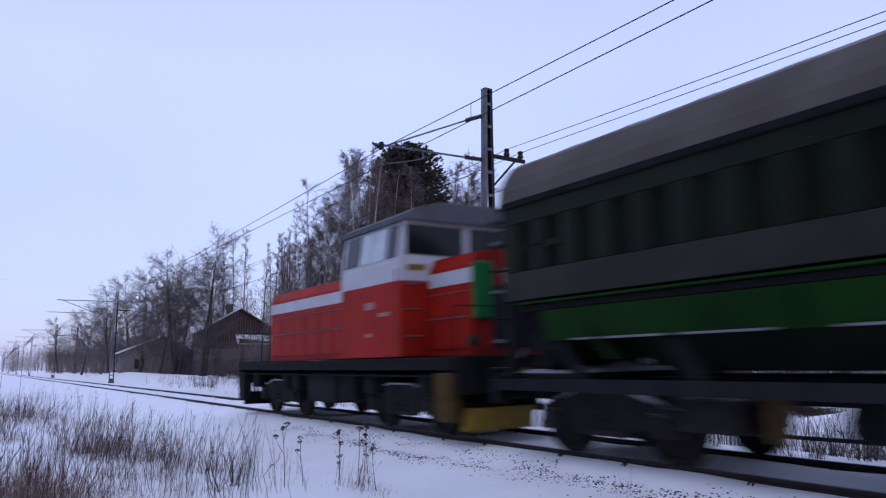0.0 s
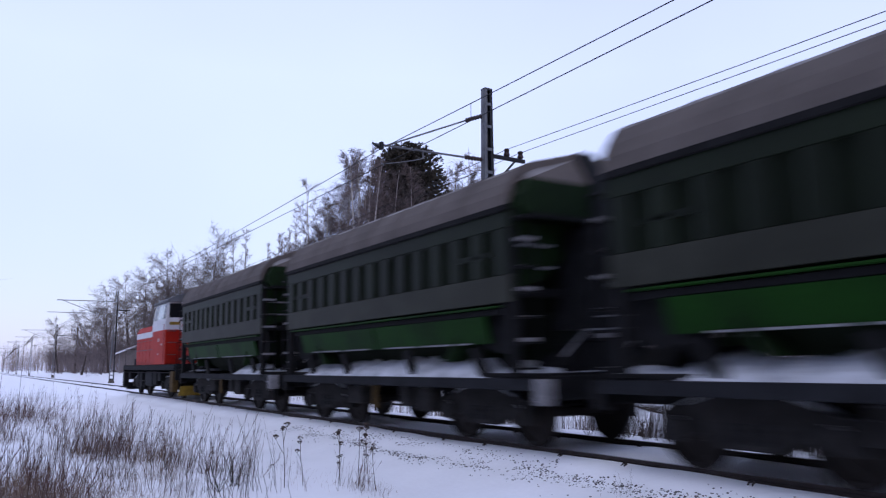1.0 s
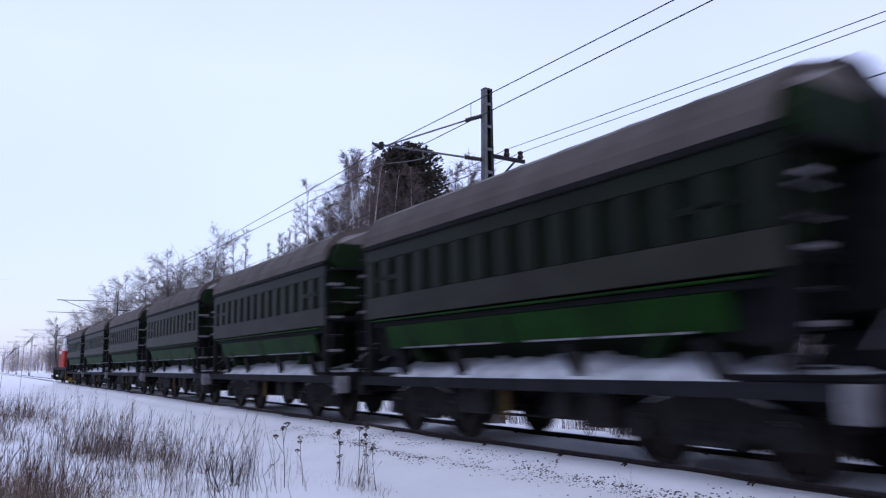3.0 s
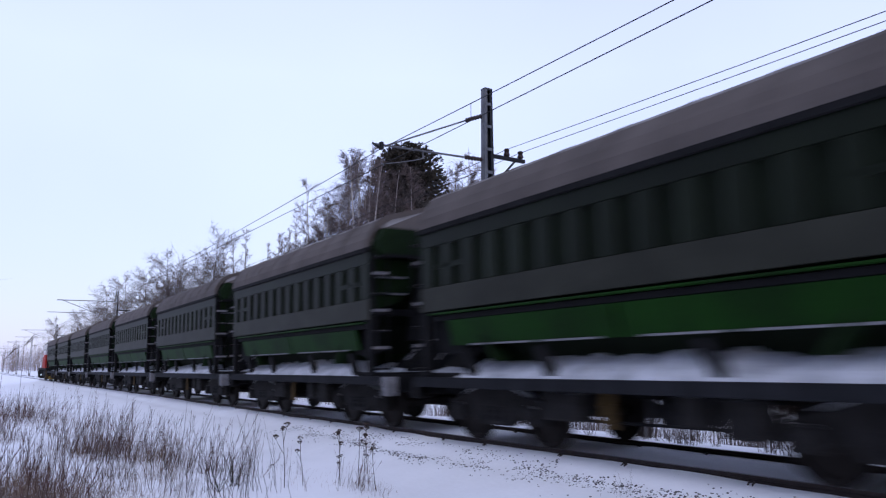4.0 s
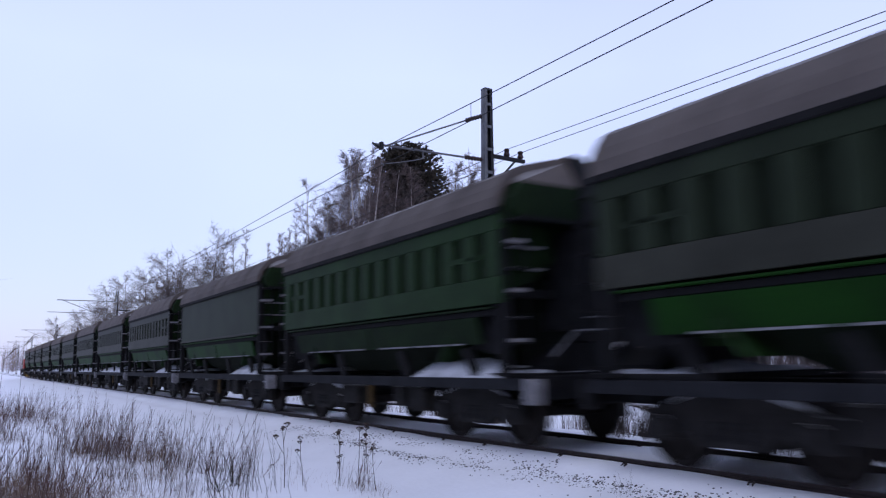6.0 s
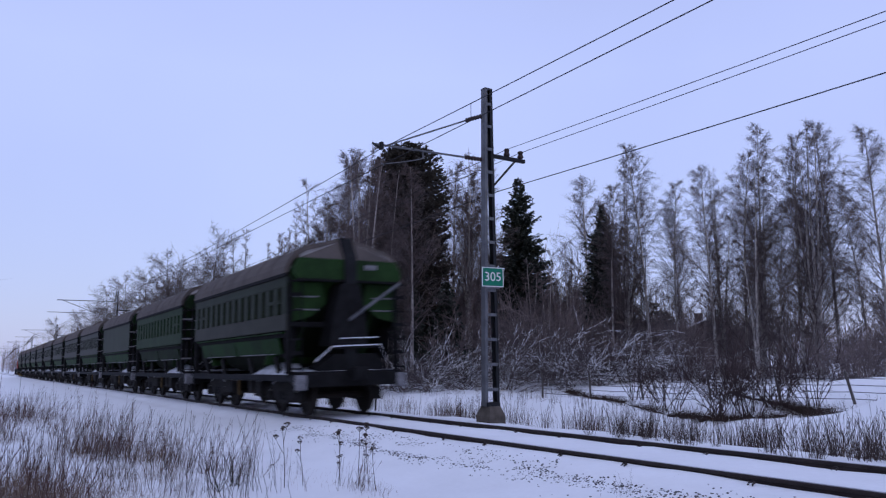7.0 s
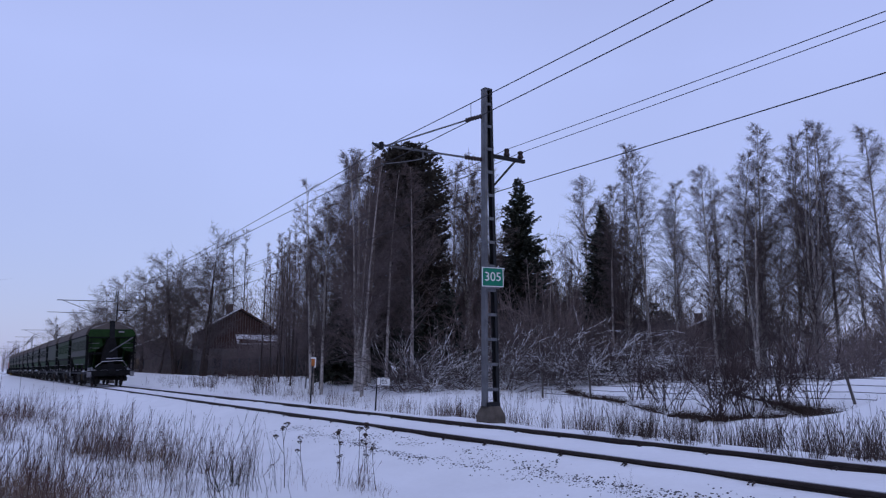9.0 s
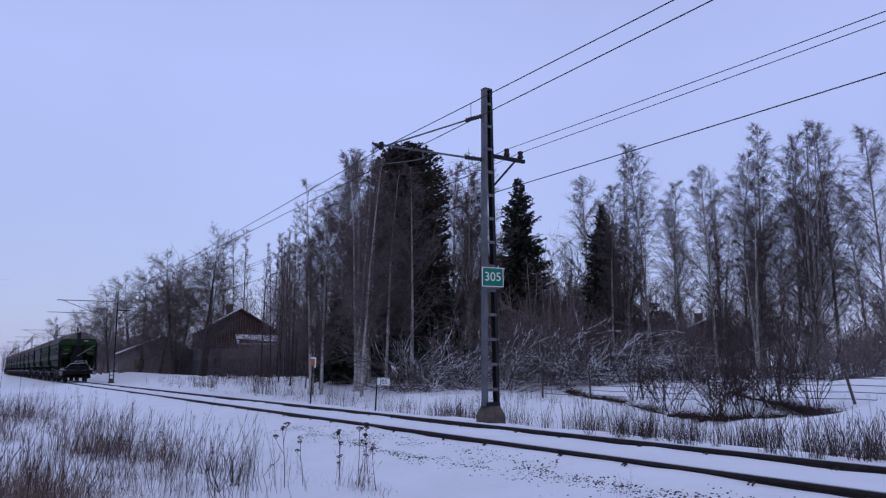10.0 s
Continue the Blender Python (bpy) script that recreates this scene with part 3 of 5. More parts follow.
        part("slope_sheet", Geo().prism([(e - q * 0.10, 3.36), (e - q * 0.18, 3.36), (e - q * 2.0, 1.28), (e - q * 1.92, 1.28)], -1.46, 1.46, 0, "x"), ends, w, "green sloping end sheet")
        for m in (-1, 1):
            part("end_gusset", Geo().prism([(m * 1.46, 3.32), (m * 0.62, 3.32), (m * 0.52, 2.8), (m * 0.95, 2.45), (m * 1.46, 2.33)], *sorted((e - q * 0.02, e - q * 0.07))), ends, w, "green end stiffener plate")
            for zz in (2.62, 2.95):
                part("gusset_step", Geo().box(*sorted((m * 0.75, m * 1.4)), *sorted((e - q * 0.02, e + q * 0.03)), zz, zz + 0.03), STEPM, w)
        for m in (-1, 1):
            part("end_wing", Geo().prism([(e - q * 0.06, 2.2), (e - q * 0.06, 1.5), (e - q * 0.5, 1.38), (e - q * 1.15, 1.5), (e - q * 1.4, 2.2)], *sorted((m * 1.30, m * 1.34)), 0, "x"), UNDER, w, "grimy end wing plate")
        part("end_cabinet", Geo().prism([(-0.62, 1.72), (0.42, 1.72), (0.36, 2.5), (0.2, 3.28), (-0.3, 3.28), (-0.5, 2.5)], *sorted((e - q * 0.25, e + q * 0.44))), UNDER, w, "grimy black equipment cabinet on the end")
        part("end_beam", Geo().box(-1.48, 0.2, *sorted((e - q * 0.1, e)), 2.2, 2.33, b=0.01), UNDER, w)
        part("brake_pole", Geo().tube([(-0.12, e + q * 0.50, 2.36), (1.34, e + q * 0.50, 3.34)], 0.042, 8), GALV, w, "pale grey diagonal strut")
        # corner ladder with snow on the rungs
        for side in (-1.44, 1.44):
            lad = part("ladder", Geo().tube([(side - 0.17, e + q * 0.20, 0.95), (side - 0.17, e + q * 0.20, 3.45)], 0.016, 5).tube([(side + 0.17, e + q * 0.20, 0.95), (side + 0.17, e + q * 0.20, 3.45)], 0.016, 5), UNDER, w, "dark steel end ladder")
            for i in range(7):
                z = 1.15 + i * 0.36
                part("rung", Geo().box(side - 0.2, side + 0.2, e + q * 0.2 - 0.05, e + q * 0.2 + 0.05, z, z + 0.03).box(side - 0.17, side + 0.17, e + q * 0.2 - 0.04, e + q * 0.2 + 0.04, z + 0.03, z + 0.035 + 0.05 * (i % 2), 1), [UNDER, UNDER if ends is ENDL else STEPM], lad)
        # platform, draft gear and coupler
        pf = part("end_platform", Geo().box(-1.42, 1.42, *sorted((e - q * 1.2, e + q * 0.42)), 1.02, 1.10, b=0.015), UNDER, w, "end platform")
        part("packed_snow", heap(-1.3, 1.3, *sorted((e - q * 1.1, e + q * 0.36)), 1.10, 0.22 if snowy else 0.12, 11 + q), SNOWD, pf, "wind-packed snow")
        part("headstock", Geo().box(-1.40, 1.40, *sorted((e + q * 0.32, e + q * 0.46)), 0.72, 1.06, b=0.02), UNDER, w, "black headstock")
        bar = [(-1.0, e + q * 0.4, 1.28), (-0.55, e + q * 0.44, 1.66), (0.75, e + q * 0.44, 1.70), (0.98, e + q * 0.4, 1.3)]
        rail_ = part("handrail", Geo().tube([(-1.0, e + q * 0.4, 1.08)] + bar + [(0.98, e + q * 0.4, 1.08)], 0.035, 6), UNDER, w, "bent end rail")
        part("rail_snow", Geo().tube([(a, c, d + 0.04) for a, c, d in bar], 0.022, 6).tube([(-0.35, e + q * 0.45, 1.90), (0.7, e + q * 0.45, 1.93)], 0.014, 6), SNOWP if ends is ENDL else STEPM, rail_, "snow caked along the rail")
        part("coupler", Geo().box(-0.12, 0.12, *sorted((e + q * 0.4, e + q * 0.88)), 0.92, 1.14, b=0.02).box(-0.2, 0.2, *sorted((e + q * 0.72, e + q * 0.97)), 0.86, 1.2, b=0.04), UNDER, w, "black automatic coupler")
        for m in (-1, 1):
            part("corner_step", Geo().box(*sorted((m * 1.24, m * 1.5)), *sorted((e + q * 0.32, e + q * 0.5)), 0.66, 1.02, b=0.02), STEPM if q * m > 0 or q < 0 else UNDER, w, "snow-caked corner step")
        part("brake_hose", Geo().tube([(0.35, e + q * 0.46, 0.9), (0.36, e + q * 0.7, 0.6), (0.33, e + q * 0.85, 0.55)], 0.025, 6), UNDER, w)
    for s in (-1, 1):
        sill = part("side_sill", Geo().box(*sorted((s * 1.40, s * 1.50)), -L - 0.35, L + 0.35, 0.86, 1.03, b=0.012), SILL, w, "grimy side sill")
        reach = (-L + 0.8, L - 0.8) if snowy else (-L + 0.25, -1.55)
        part("sill_snow", sill_drift(s, *reach), SNOWD, sill, "snow banked on the sill")
    for k, (ya, yb, za, zb) in enumerate(((-1.75, -1.2, 0.42, 0.84), (-1.0, -0.62, 0.5, 0.86), (0.95, 1.7, 0.46, 0.84))):
        part("brake_box", Geo().box(-1.30, -0.98, ya, yb, za, zb, b=0.03), BOGIE, w, "grimy brake equipment box")
    part("brake_rod", Geo().tube([(-1.1, -2.2, 0.5), (-1.1, 2.2, 0.46)], 0.022, 6), UNDER, w)
    part("centre_sill", Geo().box(-0.22, 0.22, -L - 0.3, L + 0.3, 0.72, 1.02), UNDER, w)
    part("brake_cylinder", Geo().lathe((-0.75, -0.55, 0.62), (0, 1, 0), [(0, 0.12), (0.05, 0.2), (0.55, 0.2), (0.6, 0.1)], 14), UNDER, w)
    part("brake_lever", Geo().box(-1.22, -1.18, 0.4, 0.62, 0.4, 0.9, b=0.01), RUSTY, w, "yellow-brown brake lever plate")
    part("air_tank", Geo().lathe((0.75, -0.2, 0.62), (0, 1, 0), [(0, 0.1), (0.06, 0.19), (0.9, 0.19), (0.96, 0.1)], 14), UNDER, w)
    sets = []
    for y in (-3.05, 3.05):
        sets += bogie(w, y)[1]
    return w, sets


def sill_drift(s, y0, y1):
    g, n = Geo(), 60
    vs = []
    for j in range(n + 1):
        y = y0 + (y1 - y0) * j / n
        h = min(1.0, 3.0 * (y - y0), 3.0 * (y1 - y)) * max(0.1, 0.82 + 0.45 * noise.noise((y * 0.6, s * 3.0, 2.0)) + 0.2 * noise.noise((y * 3.1, s, 5.0)))
        vs += [(s * 1.49, y, 1.03), (s * 1.40, y, 1.03 + 0.12 * h), (s * 1.22, y, 1.03 + 0.24 * h), (s * 1.0, y, 1.03 + 0.36 * h)]
    return g.faces(vs, [(4 * j + i, 4 * j + i + 1, 4 * j + i + 5, 4 * j + i + 4) for j in range(n) for i in range(3)])


def heap(x0, x1, y0, y1, z, h, seed):
    g, n = Geo(), 9
    vs = []
    for j in range(n):
        for i in range(n):
            u, v = i / (n - 1), j / (n - 1)
            e = min(1, 6 * min(u, 1 - u, v, 1 - v))
            x, y = x0 + (x1 - x0) * u, y0 + (y1 - y0) * v
            vs.append((x, y, z + e * h * (0.5 + 0.9 * noise.noise((x * 2.1, y * 2.1, seed)))))
    return g.faces(vs, [(j * n + i, j * n + i + 1, (j + 1) * n + i + 1, (j + 1) * n + i) for j in range(n - 1) for i in range(n - 1)])


def locomotive():
    w = thing("diesel_locomotive", "red and white diesel locomotive with grey cab roof", "locomotive")
    part("frame", Geo().box(-1.5, 1.5, -5.7, 5.75, 1.14, 1.36, b=0.02), UNDER, w, "grimy main frame and walkway")
    def hood(y0, y1, hx, zt, nm):
        pr = [(-hx, 1.38), (hx, 1.38), (hx, zt - 0.28), (hx - 0.12, zt - 0.06), (hx - 0.4, zt), (-hx + 0.4, zt), (-hx + 0.12, zt - 0.06), (-hx, zt - 0.28)]
        h = part(nm, Geo().prism(pr, y0, y1), RED, w, "red engine hood")
        for s in (-1, 1):
            part("stripe", Geo().box(*sorted((s * hx, s * (hx + 0.006))), y0 - 0.004, y1 + 0.004, zt - 0.60, zt - 0.34), LWHITE, h, "white stripe")
            n = max(2, round((y1 - y0) / 0.8))
            for i in range(n):
                a = y0 + 0.08 + (y1 - y0 - 0.16) * i / n
                c = y0 + 0.08 + (y1 - y0 - 0.16) * (i + 1) / n - 0.05
                part("hood_door", Geo().box(*sorted((s * hx, s * (hx + 0.02))), a, c, 1.5, zt - 0.66, b=0.006), RED, h)
            part("hand_rail", Geo().tube([(s * (hx + 0.07), y0 + 0.1, 2.05), (s * (hx + 0.07), y1 - 0.1, 2.05)], 0.014, 6).tube([(s * (hx + 0.07), y0 + 0.1, zt - 0.75), (s * (hx + 0.07), y1 - 0.1, zt - 0.75)], 0.010, 6), LGREY, h, "grey hand rail")
        return h
    lh = hood(-1.3, 3.75, 1.22, 3.22, "long_hood")
    part("exhaust_hump", Geo().box(-0.6, 0.6, -1.3, 0.6, 3.2, 3.42, b=0.08), REDD, lh)
    part("radiator_fan", Geo().lathe((0, 2.6, 3.22), (0, 0, 1), [(0, 0.55), (0.06, 0.55), (0.07, 0.45)], 20), DSTEEL, lh)
    part("front_grille", Geo().box(-0.8, 0.8, 3.75, 3.78, 1.8, 2.9, b=0.01), DSTEEL, lh)
    sh = hood(-5.38, -3.95, 0.86, 3.24, "short_hood")
    part("stripe", Geo().box(-0.2, 0.84, -5.386, -5.38, 2.64, 2.90), LWHITE, sh, "white stripe")
    # deep shade before the first wagon, built as a dark panel
    part("end_shutter", Geo().box(-0.40, 0.82, -5.40, -5.387, 1.5, 2.6, b=0.004), DSTEEL, sh, "dark panel standing in for shade on the hood's end")
    # tall cab, wider than the hoods
    y0, y1 = -4.0, -1.45
    cab = part("cab", Geo().box(-1.5, 1.5, y0, y1, 1.38, 2.86, b=0.02), RED, w, "red lower cab wall")
    part("white_belt", Geo().box(-1.506, 1.506, y0 - 0.006, y1 + 0.006, 2.78, 3.16, b=0.01), LWHITE, cab, "white belt below the windows")
    up = [(-1.5, 3.15), (1.5, 3.15), (1.38, 3.95), (-1.38, 3.95)]
    part("upper_wall", Geo().prism(up, y0 + 0.0, y1), LWHITE, cab, "white window wall")
    rf = [(-1.46, 3.92), (-1.44, 4.02), (-1.1, 4.2), (-0.5, 4.32), (0.5, 4.32), (1.1, 4.2), (1.44, 4.02), (1.46, 3.92)]
    rp = part("cab_roof", Geo().prism(rf, y0 - 0.15, y1 + 0.15), LGREY, cab, "grey arched cab roof")
    part("roof_ventilator", Geo().box(-0.45, 0.45, -3.6, -2.6, 4.30, 4.44, b=0.05), LGREY, rp)
    part("horn", Geo().tube([(-0.9, -1.5, 4.28), (-0.9, -1.15, 4.3)], [0.03, 0.07], 8), DSTEEL, rp)
    for s in (-1, 1):
        for a, c, mm in ((-3.85, -3.45, GLASSD), (-3.38, -2.92, GLASSL), (-2.82, -2.36, GLASSL), (-2.26, -1.6, GLASSD)):
            part("cab_window", Geo().prism([(s * 1.492, 3.24), (s * 1.502, 3.24), (s * 1.412, 3.86), (s * 1.40, 3.86)], a, c), mm, cab, "cab side window")
        part("hand_rail", Geo().tube([(s * 1.55, -3.95, 1.5), (s * 1.55, -3.95, 3.0)], 0.015, 6), REDD, cab)
    for y, q in ((y0, -1), (y1, 1)):
        for x in (-0.72, 0.72):
            part("end_window", Geo().box(x - 0.64, x + 0.64, *sorted((y - q * 0.01, y + q * 0.012)), 3.28, 3.86, b=0.004), GLASSD, cab, "dark cab end window")
        part("number_plate", Geo().box(-1.35, -0.95, *sorted((y, y + q * 0.015)), 2.98, 3.1), YELLOW, cab, "yellow plate with blurred marks")
        for zz in (1.75, 2.25, 2.72):
            part("door_rail", Geo().box(-1.42, -1.08, *sorted((y, y + q * 0.05)), zz, zz + 0.02), LGREY, cab)
    for i, (a, z, ww) in enumerate(((-2.75, 2.32, 0.36), (-3.35, 2.16, 0.42), (-2.7, 1.78, 0.22))):
        part("marking", Geo().box(-1.508, -1.5, a - ww / 2, a + ww / 2, z, z + (0.14 if i == 0 else 0.07)), MARKP, cab, "pale painted marks")
    gp = part("green_end_box", Geo().box(-0.86, -0.45, -5.52, -5.38, 2.0, 3.0, b=0.03), GREENP, w, "vivid green panel on the hood's end")
    for q in (-1, 1):
        yb = -5.7 if q < 0 else 5.75
        part("headstock", Geo().box(-1.45, 1.45, *sorted((yb, yb + q * 0.12)), 0.75, 1.38, b=0.02), UNDER, w)
        part("plough", Geo().prism([(-1.3, 0.16), (0.1, 0.16), (0.1, 0.52), (-1.2, 0.52)], *sorted((yb - q * 0.1, yb + q * 0.08))), YELLOW if q < 0 else UNDER, w, "yellow rail guard plate" if q < 0 else "black rail guard plate")
        part("coupler", Geo().box(-0.16, 0.16, *sorted((yb, yb + q * 0.62)), 0.92, 1.16, b=0.04), YELLOW if q < 0 else UNDER, w, "automatic coupler")
        for s in (-1, 1):
            part("steps", Geo().box(*sorted((s * 1.28, s * 1.5)), *sorted((yb - q * 0.6, yb - q * 0.1)), 0.3, 1.1, b=0.02), RUSTY if q < 0 else UNDER, w, "grimy corner steps")
            part("buffer", Geo().lathe((s * 0.88, yb + q * 0.1, 1.05), (0, q, 0), [(0, 0.1), (0.35, 0.09), (0.36, 0.22), (0.4, 0.22)], 14), UNDER, w, "round buffer")
            part("railing", Geo().tube([(s * 1.4, yb - q * 0.05, 1.38), (s * 1.4, yb - q * 0.05, 2.2), (s * 0.6, yb - q * 0.05, 2.2), (s * 0.6, yb - q * 0.05, 1.38)], 0.018, 6), UNDER, w)
    part("fuel_tank", Geo().box(-1.3, 1.3, -0.7, 1.0, 0.42, 1.1, b=0.08), POSTG, w, "dark grey fuel tank")
    part("battery_box", Geo().box(-1.32, 1.32, -1.7, -0.9, 0.5, 1.1, b=0.05), UNDER, w)
    for s in (-1, 1):
        for yy in (-2.4, 1.6, 2.3, 4.6):
            part("equipment_box", Geo().box(*sorted((s * 1.12, s * 1.36)), yy - 0.24, yy + 0.24, 0.68, 1.08, b=0.03), UNDER, w)
        part("air_pipe", Geo().tube([(s * 1.42, -5.2, 1.04), (s * 1.42, 5.2, 1.04)], 0.022, 6), UNDER, w)
        part("sand_box", Geo().box(*sorted((s * 1.1, s * 1.38)), -4.75, -4.35, 0.72, 1.1, b=0.03), UNDER, w)
    for x in (-1.1, 1.1):
        part("headlight", Geo().lathe((x, -5.7, 1.62), (0, -1, 0), [(0, 0.1), (0.1, 0.1), (0.11, 0.07)], 12), DSTEEL, w)
    sets = []
    for y in (-3.3, 3.3):
        sets += bogie(w, y, 0.5, 1.1)[1]
    return w, sets


CANT = -1.25
loco, loco_sets = locomotive()
base_wagon, _ = hopper_wagon()
tagged(base_wagon, "dusty dark green hopper wagon with snow on its sills")
bare_wagon, _ = hopper_wagon(snowy=False)
tagged(bare_wagon, "dusty dark green hopper wagon with ribbed sides and black underframe")
plain_wagon, _ = hopper_wagon(ribs=False, snowy=False, paint=PLAING)
tagged(plain_wagon, "dark green hopper wagon with smooth unribbed side sheets")
bright_wagon, _ = hopper_wagon(paint=BODYB, snowy=False, door=ENDG)
tagged(bright_wagon, "brighter green hopper wagon with ribbed sides and green lower band")
last_wagon, _ = hopper_wagon(paint=PLAING, snowy=False, ends=ENDL)
tagged(last_wagon, "weathered grey-green hopper wagon closing the train")
wagons = []
for n in range(1, 13):
    wagons.append({1: bare_wagon, 2: base_wagon, 10: plain_wagon, 11: bright_wagon, 12: last_wagon}.get(n) or copy_thing(bare_wagon if n == 9 else base_wagon, Matrix()))


# ---- plants ----
class Twigs:
    """Collects tapered straight pieces of wood and turns them into one mesh of three-sided prisms."""
    def __init__(self):
        self.s = []

    def seg(self, a, c, r0, r1):
        self.s.append((a[0], a[1], a[2], c[0], c[1], c[2], r0, r1))

    def limb(self, rng, p, d, length, r0, r1, n, bend, droop):
        """A crooked limb; gives its points with the direction there."""
        out = [(p, d)]
        step = length / n
        for i in range(n):
            d = (d + Vector((rng.gauss(0, bend), rng.gauss(0, bend), rng.gauss(0, bend) - droop))).normalized()
            q = p + d * step
            self.seg(p, q, r0 + (r1 - r0) * i / n, r0 + (r1 - r0) * (i + 1) / n)
            p = q
            out.append((p, d))
        return out

    def arrays(self, n=3):
        a = np.array(self.s, dtype=np.float64)
        a = np.concatenate([a[a[:, 7] > 0], a[a[:, 7] <= 0]])
        full = int((a[:, 7] > 0).sum())
        p0, p1, r0, r1 = a[:, :3], a[:, 3:6], a[:, 6], a[:, 7]
        d = p1 - p0
        d /= np.maximum(np.linalg.norm(d, axis=1, keepdims=True), 1e-9)
        ref = np.where(np.abs(d[:, 2:3]) < 0.9, np.array([[0, 0, 1.0]]), np.array([[1.0, 0, 0]]))
        u = np.cross(d, ref)
        u /= np.linalg.norm(u, axis=1, keepdims=True)
        v = np.cross(d, u)
        ring = []
        for p, r in ((p0, r0), (p1, r1)):
            for j in range(n):
                t = 2 * math.pi * j / n
                ring.append(p + (u * math.cos(t) + v * math.sin(t)) * r[:, None])
        ring = np.stack(ring, 1)
        vs = [ring[:full].reshape(-1, 3)]
        k = np.arange(full)[:, None] * 2 * n
        fs = np.concatenate([k + np.array([[j, (j + 1) % n, n + (j + 1) % n, n + j]]) for j in range(n)], 1).reshape(-1, 4)
        if full < len(a):      # pointed twig ends
            tip = ring[full:, [0, 1, 2, 3] if n == 3 else list(range(n + 1))]
            m = tip.shape[1]
            vs.append(tip.reshape(-1, 3))
            k = full * 2 * n + np.arange(len(a) - full)[:, None] * m
            ts = np.concatenate([k + np.array([[j, (j + 1) % (m - 1), m - 1, -1]]) for j in range(m - 1)], 1).reshape(-1, 4)
            ts[:, 3] = -1
            fs = np.concatenate([fs, ts])
        return np.concatenate(vs), fs

    def mesh(self, name, material, n=3):
        vs, fs = self.arrays(n)
        return raw_mesh(name, vs, fs, material)


def raw_mesh(name, vs, fs, *mats):
    """A mesh from arrays; a fourth corner of -1 marks a triangle."""
    me = bpy.data.meshes.new(name)
    fs = np.asarray(fs)
    lists = fs.tolist()
    if fs.shape[1] == 4:
        lists = [q if q[3] >= 0 else q[:3] for q in lists]
    me.from_pydata(np.asarray(vs).tolist(), [], lists)
    for q in mats:
        me.materials.append(q)
    return me


def bare_tree(seed, h, spread, trunk_r, nb=46, low=0.2, up=0.75, droop=0.05, stems=1, twig=0.0056, sub=9, fine=13, segs=5, jit=0.52, taper=0.68, tip=None):
    """Meshes of trunk and crown of a leafless tree."""
    rng = random.Random(seed)
    tr, cr = Twigs(), Twigs()
    for st in range(stems):
        d0 = Vector((rng.gauss(0, 0.012 + 0.07 * (stems > 1)), rng.gauss(0, 0.012 + 0.07 * (stems > 1)), 1)).normalized()
        hh = h * (1 if st == 0 else rng.uniform(0.7, 0.95))
        line = tr.limb(rng, Vector((rng.uniform(-0.2, 0.2) * (stems > 1), rng.uniform(-0.2, 0.2) * (stems > 1), -0.25)), d0, hh, trunk_r, 0.010, 16, 0.010, -0.012)
        for i in range(nb // stems):
            zf = low + (0.98 - low) * (i + rng.random()) / (nb // stems)
            k = zf * 16
            a, c = line[int(k)], line[min(16, int(k) + 1)]
            p = a[0].lerp(c[0], k - int(k))
            az = rng.uniform(0, 2 * math.pi)
            env = min(1.0, 0.5 + 2.0 * (zf - low)) * (1.02 - zf) ** taper + 0.05
            L = hh * spread * env * rng.uniform(0.7, 1.2)
            inc = up * rng.uniform(0.7, 1.25)
            d = Vector((math.cos(az), math.sin(az), inc)).normalized()
            r = max(0.010, trunk_r * 0.26 * (1 - zf) + 0.006)
            br = cr.limb(rng, p, d, L, r, twig, segs, 0.06, droop * 0.5 - 0.02)
            for j in range(sub):
                k = 0.6 + (segs - 0.61) * (j + rng.random()) / sub if segs > 2 else 1.0 + j % 2
                q, e = br[int(k)]
                q = q.lerp(br[min(segs, int(k) + 1)][0], k - int(k))
                e2 = (e + Vector((rng.gauss(0, jit), rng.gauss(0, jit), rng.gauss(0.12, jit * 0.6)))).normalized()
                sb = cr.limb(rng, q, e2, L * rng.uniform(0.22, 0.46), max(r * 0.35, twig), twig * 0.8, 2, 0.12, droop)
                for m in range(fine):
                    q2, e3 = sb[1 + m % 2]
                    q2 = q2.lerp(sb[m % 2][0], rng.random())
                    e4 = (e3 + Vector((rng.gauss(0, jit), rng.gauss(0, jit), rng.gauss(-0.2, jit * 0.7)))).normalized()
                    if tip:      # short hanging ends
                        e4 = (e4 + Vector((0, 0, tip[2]))).normalized()
                        cr.seg(q2, q2 + e4 * rng.uniform(*tip[:2]) * min(1.0, 0.3 + 0.35 * L), twig * 0.85, 0.0)
                    else:
                        cr.seg(q2, q2 + e4 * L * rng.uniform(0.12, 0.34), twig * 0.9, 0.0)
    return tr, cr


